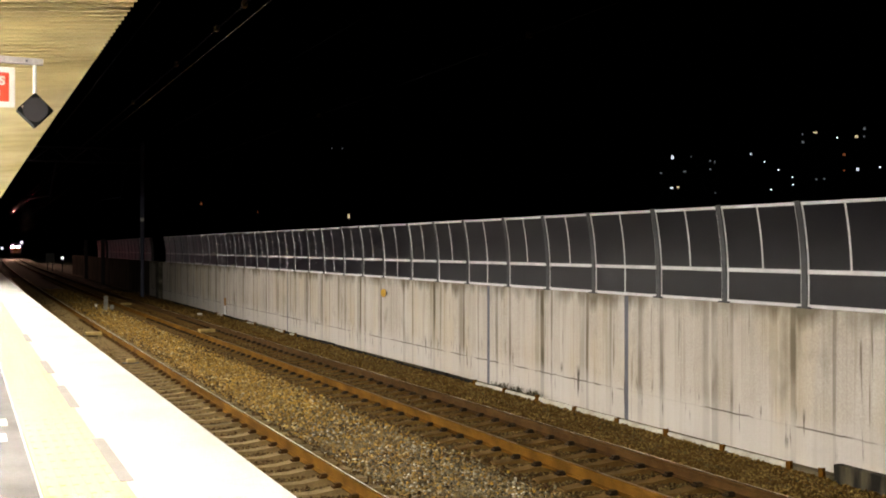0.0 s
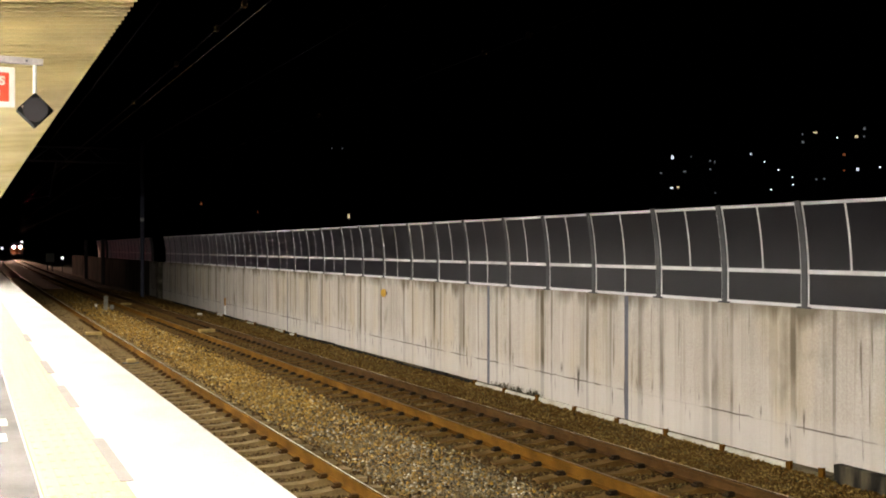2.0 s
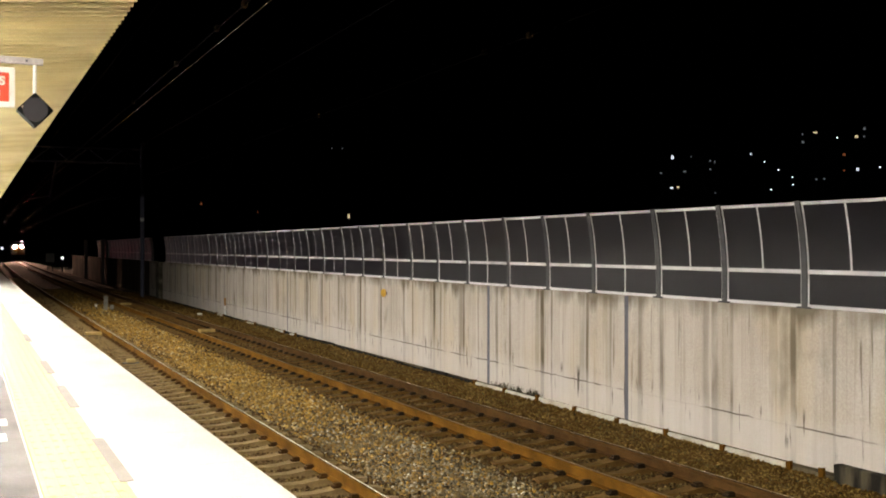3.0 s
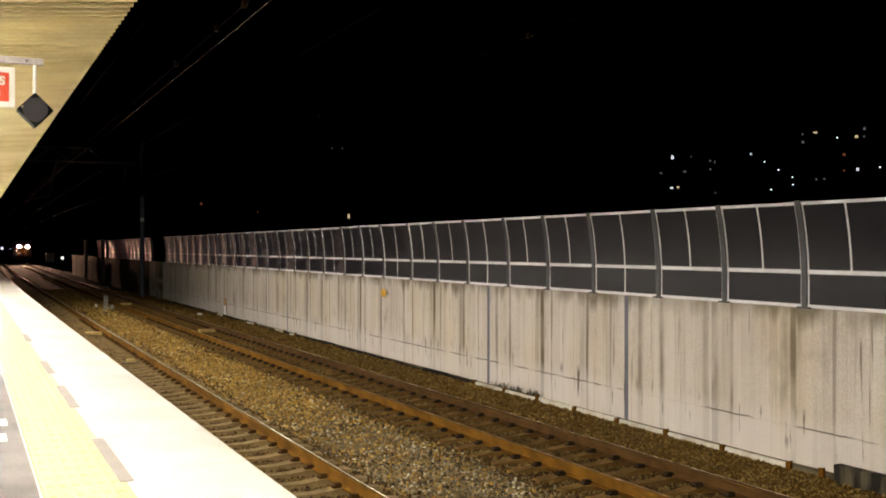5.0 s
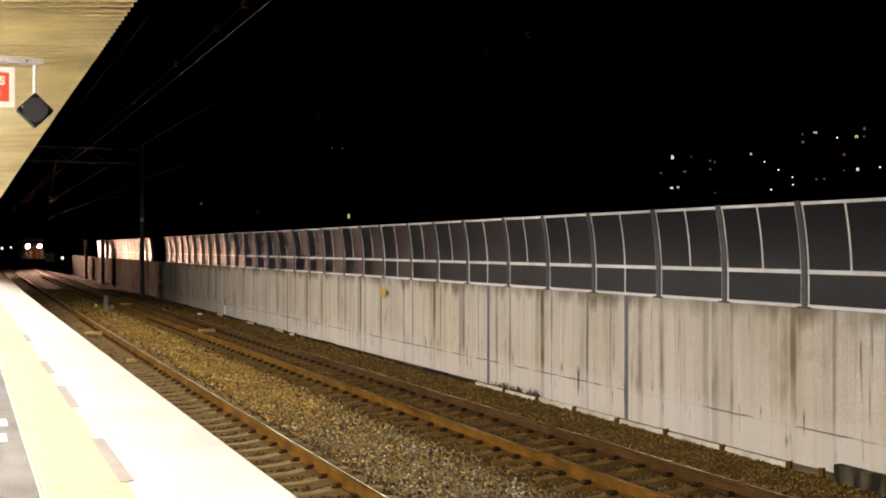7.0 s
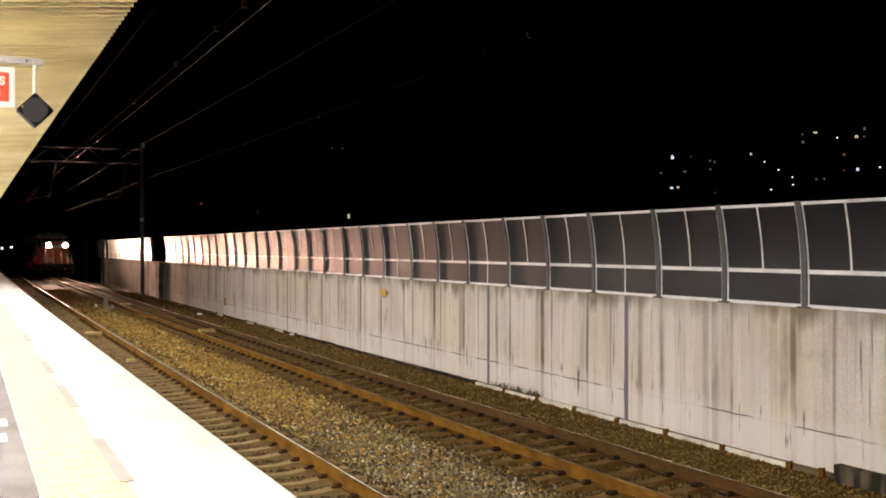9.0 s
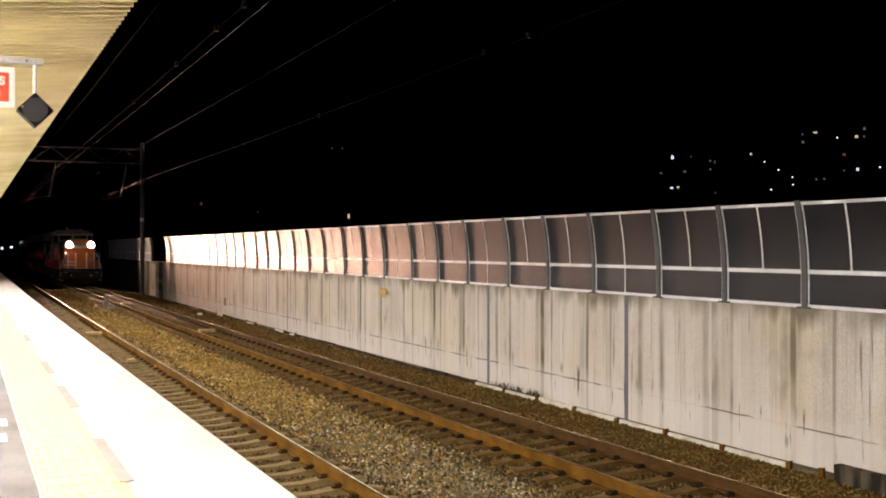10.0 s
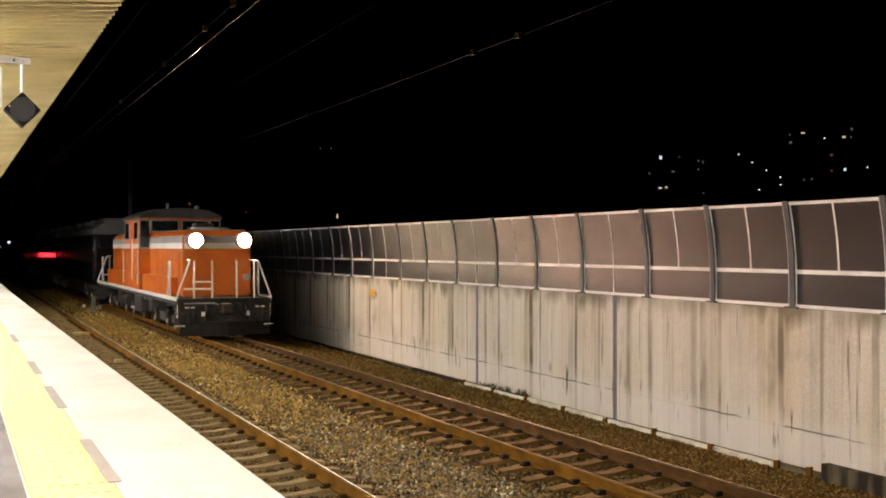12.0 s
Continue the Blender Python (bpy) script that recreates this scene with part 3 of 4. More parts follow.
def platform():
    ys = steps(-30, 162, 4)
    p = thing("platform", "bright lit concrete platform with a yellow tactile strip", "platform", kind="structure")
    part("slab", sweep([(-7, -0.9), (-7, PLAT), (0.44, PLAT), (0.44, -0.9)], ys), "asphalt", p, "grey asphalt paving")
    part("edge_wall", sweep([(0.46, -0.9), (0.46, PLAT - 0.2), (EDGE - 0.35, PLAT - 0.2), (EDGE - 0.35, -0.9)], ys), "old_concrete", p)
    for i, y in enumerate(steps(-10, 161, 1.5)[:-1]):
        part("coping_slab", sweep([(0.99, PLAT - 0.19), (0.99, PLAT), (EDGE - 0.012, PLAT), (EDGE, PLAT - 0.012), (EDGE, PLAT - 0.19)], [y + 0.002, y + 1.498]), "coping", p)
    part("inner_strip", sweep([(0.442, PLAT - 0.19), (0.442, PLAT + 0.001), (0.458, PLAT + 0.001), (0.458, PLAT - 0.19)], ys), "coping", p, "pale concrete strip")
    # tactile blocks with their bars
    tile = box(bmesh.new(), (0.003, 0.002, -0.06), (0.522, 0.298, 0.0))
    for i in range(6):
        box(tile, (0.035 + 0.08 * i, 0.02, 0.0), (0.070 + 0.08 * i, 0.28, 0.005))
    proto = part("tactile_block", tile, "tactile", p, "yellow tactile paving block", m=along(0.462, 4.0, PLAT + 0.001))
    for i in range(1, 200):
        again(proto, along(0.462, 4.0 + 0.3 * i, PLAT + 0.001))
    for y0, y1 in ((7.58, 9.36), (11.28, 13.1), (14.45, 16.08), (19.5, 21.2)):
        part("boarding_mark", sweep([(0.945, PLAT + 0.007), (0.945, PLAT + 0.011), (1.035, PLAT + 0.011), (1.035, PLAT + 0.007)], [y0, y1]), "mark", p, "brown painted boarding mark")
    # worn white paint on the asphalt, unreadable from here
    for y, x0, x1 in ((9.75, 0.05, 0.33), (10.6, 0.05, 0.36)):
        part("paint_bar", sweep([(x0, PLAT + 0.001), (x0, PLAT + 0.004), (x1, PLAT + 0.004), (x1, PLAT + 0.001)], [y - 0.2, y + 0.2]), "paint_white", p, "white painted lettering bar")


# ---------------------------------------------------------------- canopy and what hangs from it
CAN_Z, CAN_EDGE = 4.58, 1.30


def canopy():
    """Ribbed metal decking, ribs across the platform, rising to its edge."""
    bm = bmesh.new()
    y, d = -20.0, 0.20
    rows = []
    while y < 62:
        for f, h in ((0.0, 0.03), (0.78, 0.03), (0.82, 0.0), (0.93, 0.0), (0.97, 0.03)):
            yy = y + f * d
            rows.append([bm.verts.new(at(x, yy, z + h + e)) for e in (0.0, 0.012) for x, z in ((CAN_EDGE, CAN_Z), (-2.2, CAN_Z - 0.30), (-7.0, CAN_Z - 0.30))])
        y += d
    for a, b in zip(rows, rows[1:]):
        for k in (0, 1):
            bm.faces.new((a[k], a[k + 1], b[k + 1], b[k]))
            bm.faces.new((a[k + 3], b[k + 3], b[k + 4], a[k + 4]))
        bm.faces.new((a[0], b[0], b[3], a[3]))
    c = thing("ceiling", "cream ribbed metal platform canopy", "canopy", kind="structure")
    part("decking", bm, "deck", c)
    for y in steps(-16, 56, 6):
        part("cross_beam", B((-7, -0.08, -0.42), (-2.6, 0.08, -0.31), 0.01), "paint_white", c, m=along(0, y, CAN_Z))
    for x in (-5.6,):
        for y in steps(-16, 56, 12):
            part("column", B((x - 0.12, -0.12, 0), (x + 0.12, 0.12, CAN_Z - 0.42 - PLAT), 0.02), "paint_white", c, m=along(0, y, PLAT))


def lamps():
    proto = None
    for y in steps(-8.0, 43.0, 3.0) + [49.0]:
        m = along(-1.9, y, CAN_Z - 0.42)
        if proto is None:
            proto = thing("fluorescent_lamp", "lit twin tube lamp under the canopy", "lamp", m, group="canopy lamps")
            part("housing", B((-0.11, -0.65, 0.05), (0.11, 0.65, 0.14), 0.01), "paint_white", proto)
            part("stem", T([(0, 0, 0.14), (0, 0, 0.2)], 0.015), "paint_white", proto)
            for x in (-0.06, 0.06):
                part("lamp_tube", T([(x, -0.6, 0), (x, 0.6, 0)], 0.016, 6), "lamp_white", proto, "glowing white tube")
        else:
            copy_thing(proto, m)


def hanging():
    b = thing("hanger_rail", "white steel rail hanging under the canopy", "rail", along(0, 11.4, 4.343) @ pose(0, 0, 0, 0, 1.6, 0))
    part("bar", B((-0.05, -0.03, 0), (0.71, 0.03, 0.062), 0.006), "rail_paint", b)
    part("strut", T([(0.02, 0, 0.06), (0.02, 0, 0.14)], 0.015), "paint_white", b)
    part("bolt", T([(0.56, -0.03, 0.03), (0.56, -0.036, 0.03)], 0.012, 8), "galv", b)
    s = thing("loudspeaker", "dark diamond-shaped loudspeaker box on a white rod", "loudspeaker", along(0.634, 11.4, 3.893))
    part("rod", T([(0, 0, 0.16), (0, 0, 0.44)], 0.018, 10), "paint_white", s)
    part("case", B((-0.118, -0.09, -0.118), (0.118, 0.10, 0.118), 0.011), "speaker_dark", s, m=pose(0, 0, 0, 0, 45, 0))
    part("grille", T([(0, -0.088, 0), (0, -0.113, 0)], 0.112, 32), "speaker", s)
    part("badge", T([(-0.113, -0.088, 0.027), (-0.113, -0.098, 0.027)], 0.011, 10), "dull_steel", s)
    g = thing("hanging_sign", "red and white emergency sign hanging from the rail", "sign", along(0.276, 11.36, 4.097))
    part("board", B((-0.434, -0.014, -0.19), (0.181, 0.014, 0.19), 0.011), "paint_white", g)
    part("red_field", B((-0.38, -0.018, -0.136), (0.127, -0.0142, 0.136)), "sign_red", g)
    for word, x, z in (("SOS", 0.092, 0.022), ("U", 0.048, -0.110)):
        cu = bpy.data.curves.new("lettering", "FONT")
        cu.body, cu.size, cu.align_x, cu.extrude = word, 0.108, "RIGHT", 0.001
        cu.offset = 0.006
        tmp = bpy.data.objects.new("lettering", cu)
        scene.collection.objects.link(tmp)
        me = bpy.data.meshes.new_from_object(tmp.evaluated_get(bpy.context.evaluated_depsgraph_get()))
        bpy.data.objects.remove(tmp)
        me.materials.clear()
        me.materials.append(M["paint_white"])
        ob = new("lettering", me)
        ob.parent, ob.matrix_basis = g, pose(x, -0.0205, z, 90, 0, 0)


def red_board():
    b = thing("display_board", "red glowing display board on the far platform end", "display board", along(0.7, 150.0, PLAT))
    for x in (-0.7, 0.7):
        part("leg", T([(x, 0, 0), (x, 0, 0.9)], 0.03), "dark_steel", b)
    part("case", B((-0.9, -0.06, 0.3), (0.9, 0.06, 0.95), 0.02), "dark_steel", b)
    part("screen", B((-0.85, -0.075, 0.36), (0.85, -0.062, 0.89)), "red_glow", b, "glowing red screen")


# ---------------------------------------------------------------- overhead line
def portal(y, top=9.0):
    p = thing("catenary_portal", "dark steel lattice portal carrying the overhead wires", "catenary portal", along(0, y, -0.3), group="portals")
    for x in (9.9, -8.0):
        part("mast", T([(x, 0, -0.3), (x, 0, top + 0.3)], 0.12, 14), "mast_grey", p)
    for z in (top - 0.1, top - 0.95):
        part("chord", B((-8.0, -0.05, z - 0.05), (9.9, 0.05, z + 0.05)), "galv", p)
    bm = bmesh.new()
    for i in range(17):
        a, b = (top - 0.95, top - 0.1) if i % 2 else (top - 0.1, top - 0.95)
        tube(bm, [(-8 + 1.05 * i, 0, a), (-8 + 1.05 * (i + 1), 0, b)], 0.03, 5)
    part("lacing", bm, "galv", p)
    for x in (3.3, 7.385):
        part("drop_arm", T([(x + 1.6, 0, top - 0.95), (x + 1.2, 0, 5.9)], 0.05, 8), "galv", p)
        part("steady_arm", T([(x + 1.25, 0, 6.0), (x, 0, 5.75)], 0.025, 6), "galv", p)
    part("mast_lamp", B((9.75, -0.24, 4.5), (9.95, -0.18, 4.72), 0.02), "paint_white", p)


def wires():
    for x, z, r, lab in ((3.3, 5.66, 0.009, "contact wire"), (3.42, 5.55, 0.008, "contact wire"), (7.385, 7.19, 0.009, "messenger wire"), (7.385, 5.57, 0.009, "contact wire"), (2.5, 5.96, 0.004, "feeder wire")):
        w = thing("overhead_wire", "thin dark overhead " + lab, "wire", group="wires")
        part("wire", T([at(x, y, z + 0.10 * (((y % 50) / 25 - 1) ** 2)) for y in steps(2, 300, 5)], r, 8), "copper" if x == 3.42 else "old_copper", w, smooth=True)
        if x in (3.3, 7.385) and z < 6:
            for y in (14.2, 15.9, 19.2, 24.5) if x == 3.3 else (14.2, 15.7, 24.5, 32.0):
                part("wire_clamp", B((-0.03, -0.06, -0.03), (0.03, 0.06, 0.05)), "clip", w, m=along(x, y, z + 0.10 * (((y % 50) / 25 - 1) ** 2)))


# ---------------------------------------------------------------- trackside things
def trackside():
    p = thing("marker_post", "grey square concrete marker post beside the rails", "post", along(5.75, 52.1, -0.3))
    part("shaft", B((-0.085, -0.085, 0), (0.085, 0.085, 0.76), 0.02), "post_grey", p)
    b = thing("junction_box", "small white trackside junction box on a leg", "box", along(5.95, 51.6, -0.25))
    part("leg", T([(0, 0, 0), (0, 0, 0.15)], 0.03), "galv", b)
    part("case", B((-0.08, -0.08, 0.12), (0.08, 0.08, 0.32), 0.015), "post_grey", b)
    b = thing("junction_box", "tiny white reflector on a low peg", "reflector", along(5.35, 52.3, -0.22))
    part("leg", T([(0, 0, -0.1), (0, 0, 0.2)], 0.02), "galv", b)
    part("case", B((-0.05, -0.03, 0.18), (0.05, 0.03, 0.3), 0.015), "paint_white", b)
    k = thing("distance_post", "slim white distance post with a rusty top", "post", along(10.7, 50.3, -0.62))
    part("shaft", B((-0.04, -0.04, 0), (0.04, 0.04, 0.62), 0.01), "paint_white", k)
    part("cap", B((-0.035, -0.035, 0.62), (0.035, 0.035, 0.98), 0.01), "yellow_dull", k)
    k = thing("junction_box", "small white block lying on the ballast", "block", along(9.5, 49.9, -0.42))
    part("case", B((-0.1, -0.1, 0), (0.1, 0.1, 0.14), 0.02), "paint_white", k)
    y = thing("yellow_disc", "round yellow marker plate on a bracket from the wall", "marker", along(WALL_X - 0.12, 29.6, 1.33, -70))
    part("plate", T([(0, -0.006, 0), (0, 0.006, 0)], 0.115, 24), "yellow", y)
    part("bracket", B((-0.02, 0.007, -0.02), (0.02, 0.115, 0.02)), "dark_steel", y)
    b = thing("equipment_cabinet", "pale metal lineside cabinet on two legs", "cabinet", along(8.9, 150.0, -0.3))
    for x in (-0.3, 0.3):
        part("leg", T([(x, 0, 0), (x, 0, 1.1)], 0.05), "galv", b)
    part("case", B((-0.5, -0.25, 1.1), (0.5, 0.25, 2.2), 0.03), "paint_white", b)
    part("cabinet_door", B((-0.44, -0.27, 1.16), (-0.01, -0.25, 2.14), 0.006), "paint_white", b)
    part("cabinet_door", B((0.01, -0.27, 1.16), (0.44, -0.25, 2.14), 0.006), "paint_white", b)
    part("hood", B((-0.55, -0.32, 2.2), (0.55, 0.3, 2.25), 0.01), "galv", b)
    for y in (100.6, 117.0):
        c = thing("lineside_post", "dark steel post before the retaining wall", "post", along(WALL_X - 0.35, y, -0.62), group="lineside posts")
        part("shaft", B((-0.14, -0.2, 0), (0.14, 0.2, 3.95), 0.02), "post", c)
        part("foot", B((-0.22, -0.28, 0), (0.22, 0.28, 0.2), 0.02), "old_concrete", c)
    q = thing("wall_pier", "dirty concrete pier standing before the wall's gap", "pier", along(WALL_X - 0.14, 69.8, -0.62))
    part("pier_body", B((-0.12, -0.6, 0), (0.12, 0.6, 2.35), 0.02), "old_concrete", q)
    r = thing("reflector_strip", "narrow pale reflector post at the fence", "post", along(WALL_X - 0.1, 98.0, WALL_TOP))
    part("strip", B((-0.05, -0.09, 0), (0.0, 0.09, 1.45), 0.01), "alu", r)


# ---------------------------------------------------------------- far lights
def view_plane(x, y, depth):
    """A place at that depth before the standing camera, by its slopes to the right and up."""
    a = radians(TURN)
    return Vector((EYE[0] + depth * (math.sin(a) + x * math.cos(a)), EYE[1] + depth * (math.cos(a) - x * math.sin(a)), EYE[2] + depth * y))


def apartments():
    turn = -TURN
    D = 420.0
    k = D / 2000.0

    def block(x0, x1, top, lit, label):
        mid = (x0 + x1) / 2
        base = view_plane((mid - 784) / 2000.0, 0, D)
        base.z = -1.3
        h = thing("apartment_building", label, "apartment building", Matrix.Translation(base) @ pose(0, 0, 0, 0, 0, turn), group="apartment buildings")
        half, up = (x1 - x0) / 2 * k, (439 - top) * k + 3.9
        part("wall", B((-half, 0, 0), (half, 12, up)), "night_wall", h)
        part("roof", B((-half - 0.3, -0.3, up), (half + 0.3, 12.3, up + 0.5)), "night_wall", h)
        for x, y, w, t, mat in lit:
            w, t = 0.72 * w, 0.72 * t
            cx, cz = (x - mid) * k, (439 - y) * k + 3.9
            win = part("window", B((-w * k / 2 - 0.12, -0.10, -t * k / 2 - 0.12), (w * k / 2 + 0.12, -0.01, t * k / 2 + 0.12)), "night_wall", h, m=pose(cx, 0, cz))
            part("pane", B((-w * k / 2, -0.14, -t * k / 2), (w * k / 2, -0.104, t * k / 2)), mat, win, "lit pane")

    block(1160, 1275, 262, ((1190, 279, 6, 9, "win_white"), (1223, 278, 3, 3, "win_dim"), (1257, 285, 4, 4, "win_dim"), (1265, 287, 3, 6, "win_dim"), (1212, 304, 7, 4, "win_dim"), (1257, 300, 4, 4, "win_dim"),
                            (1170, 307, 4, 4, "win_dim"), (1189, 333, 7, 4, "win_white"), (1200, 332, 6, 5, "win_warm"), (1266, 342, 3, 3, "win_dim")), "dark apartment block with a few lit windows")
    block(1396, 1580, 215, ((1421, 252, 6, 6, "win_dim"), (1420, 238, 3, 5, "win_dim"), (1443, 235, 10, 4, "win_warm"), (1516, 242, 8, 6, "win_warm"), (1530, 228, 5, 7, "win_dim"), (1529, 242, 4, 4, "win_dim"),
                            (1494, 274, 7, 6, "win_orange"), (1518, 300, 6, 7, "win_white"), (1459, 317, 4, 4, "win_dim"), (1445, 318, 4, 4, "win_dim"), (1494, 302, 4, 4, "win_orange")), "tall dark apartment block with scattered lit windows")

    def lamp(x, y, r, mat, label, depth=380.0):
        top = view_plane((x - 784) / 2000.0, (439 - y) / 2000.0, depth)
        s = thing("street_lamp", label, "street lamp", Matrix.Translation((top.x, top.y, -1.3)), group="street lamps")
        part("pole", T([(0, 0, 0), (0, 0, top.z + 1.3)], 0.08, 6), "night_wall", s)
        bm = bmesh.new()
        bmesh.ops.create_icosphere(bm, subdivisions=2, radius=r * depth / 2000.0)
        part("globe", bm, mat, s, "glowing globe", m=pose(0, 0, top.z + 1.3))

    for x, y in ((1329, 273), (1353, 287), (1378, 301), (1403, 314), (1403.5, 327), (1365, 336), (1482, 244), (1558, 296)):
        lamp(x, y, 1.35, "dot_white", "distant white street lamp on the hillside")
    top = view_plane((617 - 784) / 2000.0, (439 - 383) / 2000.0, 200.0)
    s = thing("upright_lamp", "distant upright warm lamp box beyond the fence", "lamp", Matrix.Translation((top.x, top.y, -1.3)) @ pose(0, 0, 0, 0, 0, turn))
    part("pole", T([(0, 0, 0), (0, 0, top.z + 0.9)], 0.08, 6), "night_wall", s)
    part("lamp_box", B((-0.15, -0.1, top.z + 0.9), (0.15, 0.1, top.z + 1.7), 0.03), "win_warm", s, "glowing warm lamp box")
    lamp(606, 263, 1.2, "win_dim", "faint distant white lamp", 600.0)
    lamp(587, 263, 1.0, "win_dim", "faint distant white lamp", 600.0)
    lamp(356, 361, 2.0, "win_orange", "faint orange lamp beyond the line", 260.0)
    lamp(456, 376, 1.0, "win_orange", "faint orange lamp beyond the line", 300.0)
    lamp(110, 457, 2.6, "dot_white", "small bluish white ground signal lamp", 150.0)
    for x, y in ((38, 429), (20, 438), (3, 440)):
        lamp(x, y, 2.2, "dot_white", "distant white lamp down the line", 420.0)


# ---------------------------------------------------------------- the train; each vehicle faces -y
def bogie(parent, y, axles, radius, tag):
    b = part("bogie", B((-1.15, y - 0.2 - axles[-1] , 0.35), (1.15, y + 0.2 + axles[-1], 0.62), 0.04), "underframe", parent)
    for s in (-1, 1):
        bm = bmesh.new()
        box(bm, (s * 1.1 - 0.06, y - axles[-1] - 0.5, 0.38), (s * 1.1 + 0.06, y + axles[-1] + 0.5, 0.6), 0.02)
        part("side_frame", bm, "underframe", b)
        for a in axles:
            part("axle_box", B((s * 1.17 - 0.1, y + a - 0.16, 0.28), (s * 1.17 + 0.1, y + a + 0.16, 0.6), 0.03), "beam_grey", b)
            part("axle_cap", T([(s * 1.27, y + a, 0.44), (s * 1.30, y + a, 0.44)], 0.075, 12), "rail_paint", b)
            part("spring", T([(s * 1.19, y + a + 0.28, 0.4), (s * 1.19, y + a + 0.28, 0.72)], 0.08, 10), "underframe", b)
    return [y + a for a in axles]


def wheelset(parent, y, radius):
    w = part("wheelset", T([(-0.62, 0, 0), (0.62, 0, 0)], 0.08, 10), "underframe", parent, m=pose(0, y, radius))
    for s in (-1, 1):
        bm = T([(s * 0.52, 0, 0), (s * 0.66, 0, 0)], radius, 28)
        part("tyre", bm, "dull_steel", w)
    return w


def locomotive():
    L = thing("diesel_locomotive", "orange centre-cab diesel locomotive with a white band, headlamps lit", "locomotive")
    F, R, W = -8.7, 10.3, 1.35
    part("frame", B((-W, F, 0.98), (W, R, 1.16), 0.02), "beam_grey", L)
    for s in (-1, 1):
        part("sill", B((s * (W + 0.012) - 0.02, F + 0.02, 1.09), (s * (W + 0.012) + 0.02, R - 0.02, 1.19), 0.008), "loco_white", L, "white running board edge")
    for d in (-1, 1):
        e = F if d < 0 else R
        bm = B((-1.32, min(e, e - d * 0.12), 0.45), (1.32, max(e, e - d * 0.12), 1.16), 0.03)
        part("buffer_beam", bm, "beam_grey", L)
        # hood: chamfered long box
        y0, y1 = (F + 1.0, -1.75) if d < 0 else (1.75, R - 2.4)
        H = 1.0
        prof = [(-H, 1.17), (-H, 2.95), (-H + 0.16, 3.10), (H - 0.16, 3.10), (H, 2.95), (H, 1.17)]
        bm = bmesh.new()
        rings = [[bm.verts.new((x, y, z)) for x, z in prof] for y in (y0, y1)]
        for i in range(6):
            bm.faces.new((rings[0][i], rings[1][i], rings[1][(i + 1) % 6], rings[0][(i + 1) % 6]))
        bm.faces.new(rings[0]), bm.faces.new(rings[1][::-1])
        bmesh.ops.recalc_face_normals(bm, faces=list(bm.faces))
        bmesh.ops.bevel(bm, geom=[e2 for e2 in bm.edges if e2.is_boundary is False], offset=0.04, segments=2, affect="EDGES")
        hood = part("hood", bm, "orange", L)
        # grey top and white band that wrap round it
        o = 0.008
        for name, za, zb, mat in (("white_band", 2.56, 2.73, "loco_white"), ("grey_shoulder", 2.735, 2.94, "loco_grey")):
            for s in (-1, 1):
                part(name, B((s * (H + o) - 0.006, y0 + 0.04, za), (s * (H + o) + 0.006, y1 - 0.04, zb)), mat, hood)
            yy = y0 - o if d < 0 else y1 + o
            part(name, B((-H + 0.04, yy - 0.006, za), (H - 0.04, yy + 0.006, zb)), mat, hood)
        part("roof_plate", B((-H + 0.17, y0 + 0.05, 3.1), (H - 0.17, y1 - 0.05, 3.125), 0.01), "loco_grey", hood)
        for s in (-1, 1):
            for k in range(5):
                ya = y0 + 0.5 + k * 0.98
                part("side_door", B((s * (H + 0.005) - 0.008, ya, 1.78), (s * (H + 0.005) + 0.008, ya + 0.9, 2.5), 0.006), "orange", hood)
        for s in (-1, 1):
            for k in (0, 4):
                for j in range(7):
                    ya, za = y0 + 0.56 + k * 0.98, 1.9 + 0.075 * j
                    part("louvre", B((s * (H + 0.02) - 0.014, ya, za), (s * (H + 0.02) + 0.014, ya + 0.78, za + 0.03)), "orange", hood)
        # front door and its hinges
        yy = y0 - 0.012 if d < 0 else y1 + 0.012
        part("radiator_door", B((-0.5, yy - 0.01, 1.3), (0.5, yy + 0.01, 2.45), 0.006), "orange", hood)
        for z in (1.5, 2.25):
            part("hinge", T([(0.52, yy, z - 0.06), (0.52, yy, z + 0.06)], 0.022, 8), "orange", hood)
        part("stack", B((-0.28, (y0 + y1) / 2 + d * 0.9 - 0.3, 3.1), (0.28, (y0 + y1) / 2 + d * 0.9 + 0.3, 3.34), 0.03), "underframe", hood)
        part("fan_cover", T([(0, y0 + 1.3 if d < 0 else y1 - 1.3, 3.11), (0, y0 + 1.3 if d < 0 else y1 - 1.3, 3.2)], 0.62, 28), "loco_grey", hood)
        # headlamps in round barrels
        for s in (-1, 1):
            ye = (y0 if d < 0 else y1)
            hl = part("headlamp", ringed(s * 0.705, ye + d * 0.005, 2.80, 0.22, 0.193, ye + d * 0.45), "loco_grey", L)
            if d < 0:
                part("lens", ringed(s * 0.705, ye + d * 0.42, 2.80, 0.19, 0.063, ye + d * 0.44), "lens", hl, "glowing warm lens")
                # unseen black tube, added to narrow the bulb's beam
                part("lamp_tube", ringed(s * 0.705, ye + d * 0.03, 2.80, 0.074, 0.062, ye + d * 0.418), "clip", hl)
                part("bulb", dome(s * 0.705, ye + d * 0.05, 2.80, 0.056, d * 0.3), "headlamp", hl, "blazing bulb")
            else:
                part("lens", dome(s * 0.705, ye + d * 0.40, 2.80, 0.19, d), "glass", hl)
        # low equipment boxes on the running boards
        for s in (-1, 1):
            ya, yb = (F + 1.9, -2.0) if d < 0 else (2.0, R - 3.0)
            part("equipment_box", B((min(s * 1.02, s * 1.30), ya, 1.165), (max(s * 1.02, s * 1.30), yb, 1.72), 0.02), "orange", L)
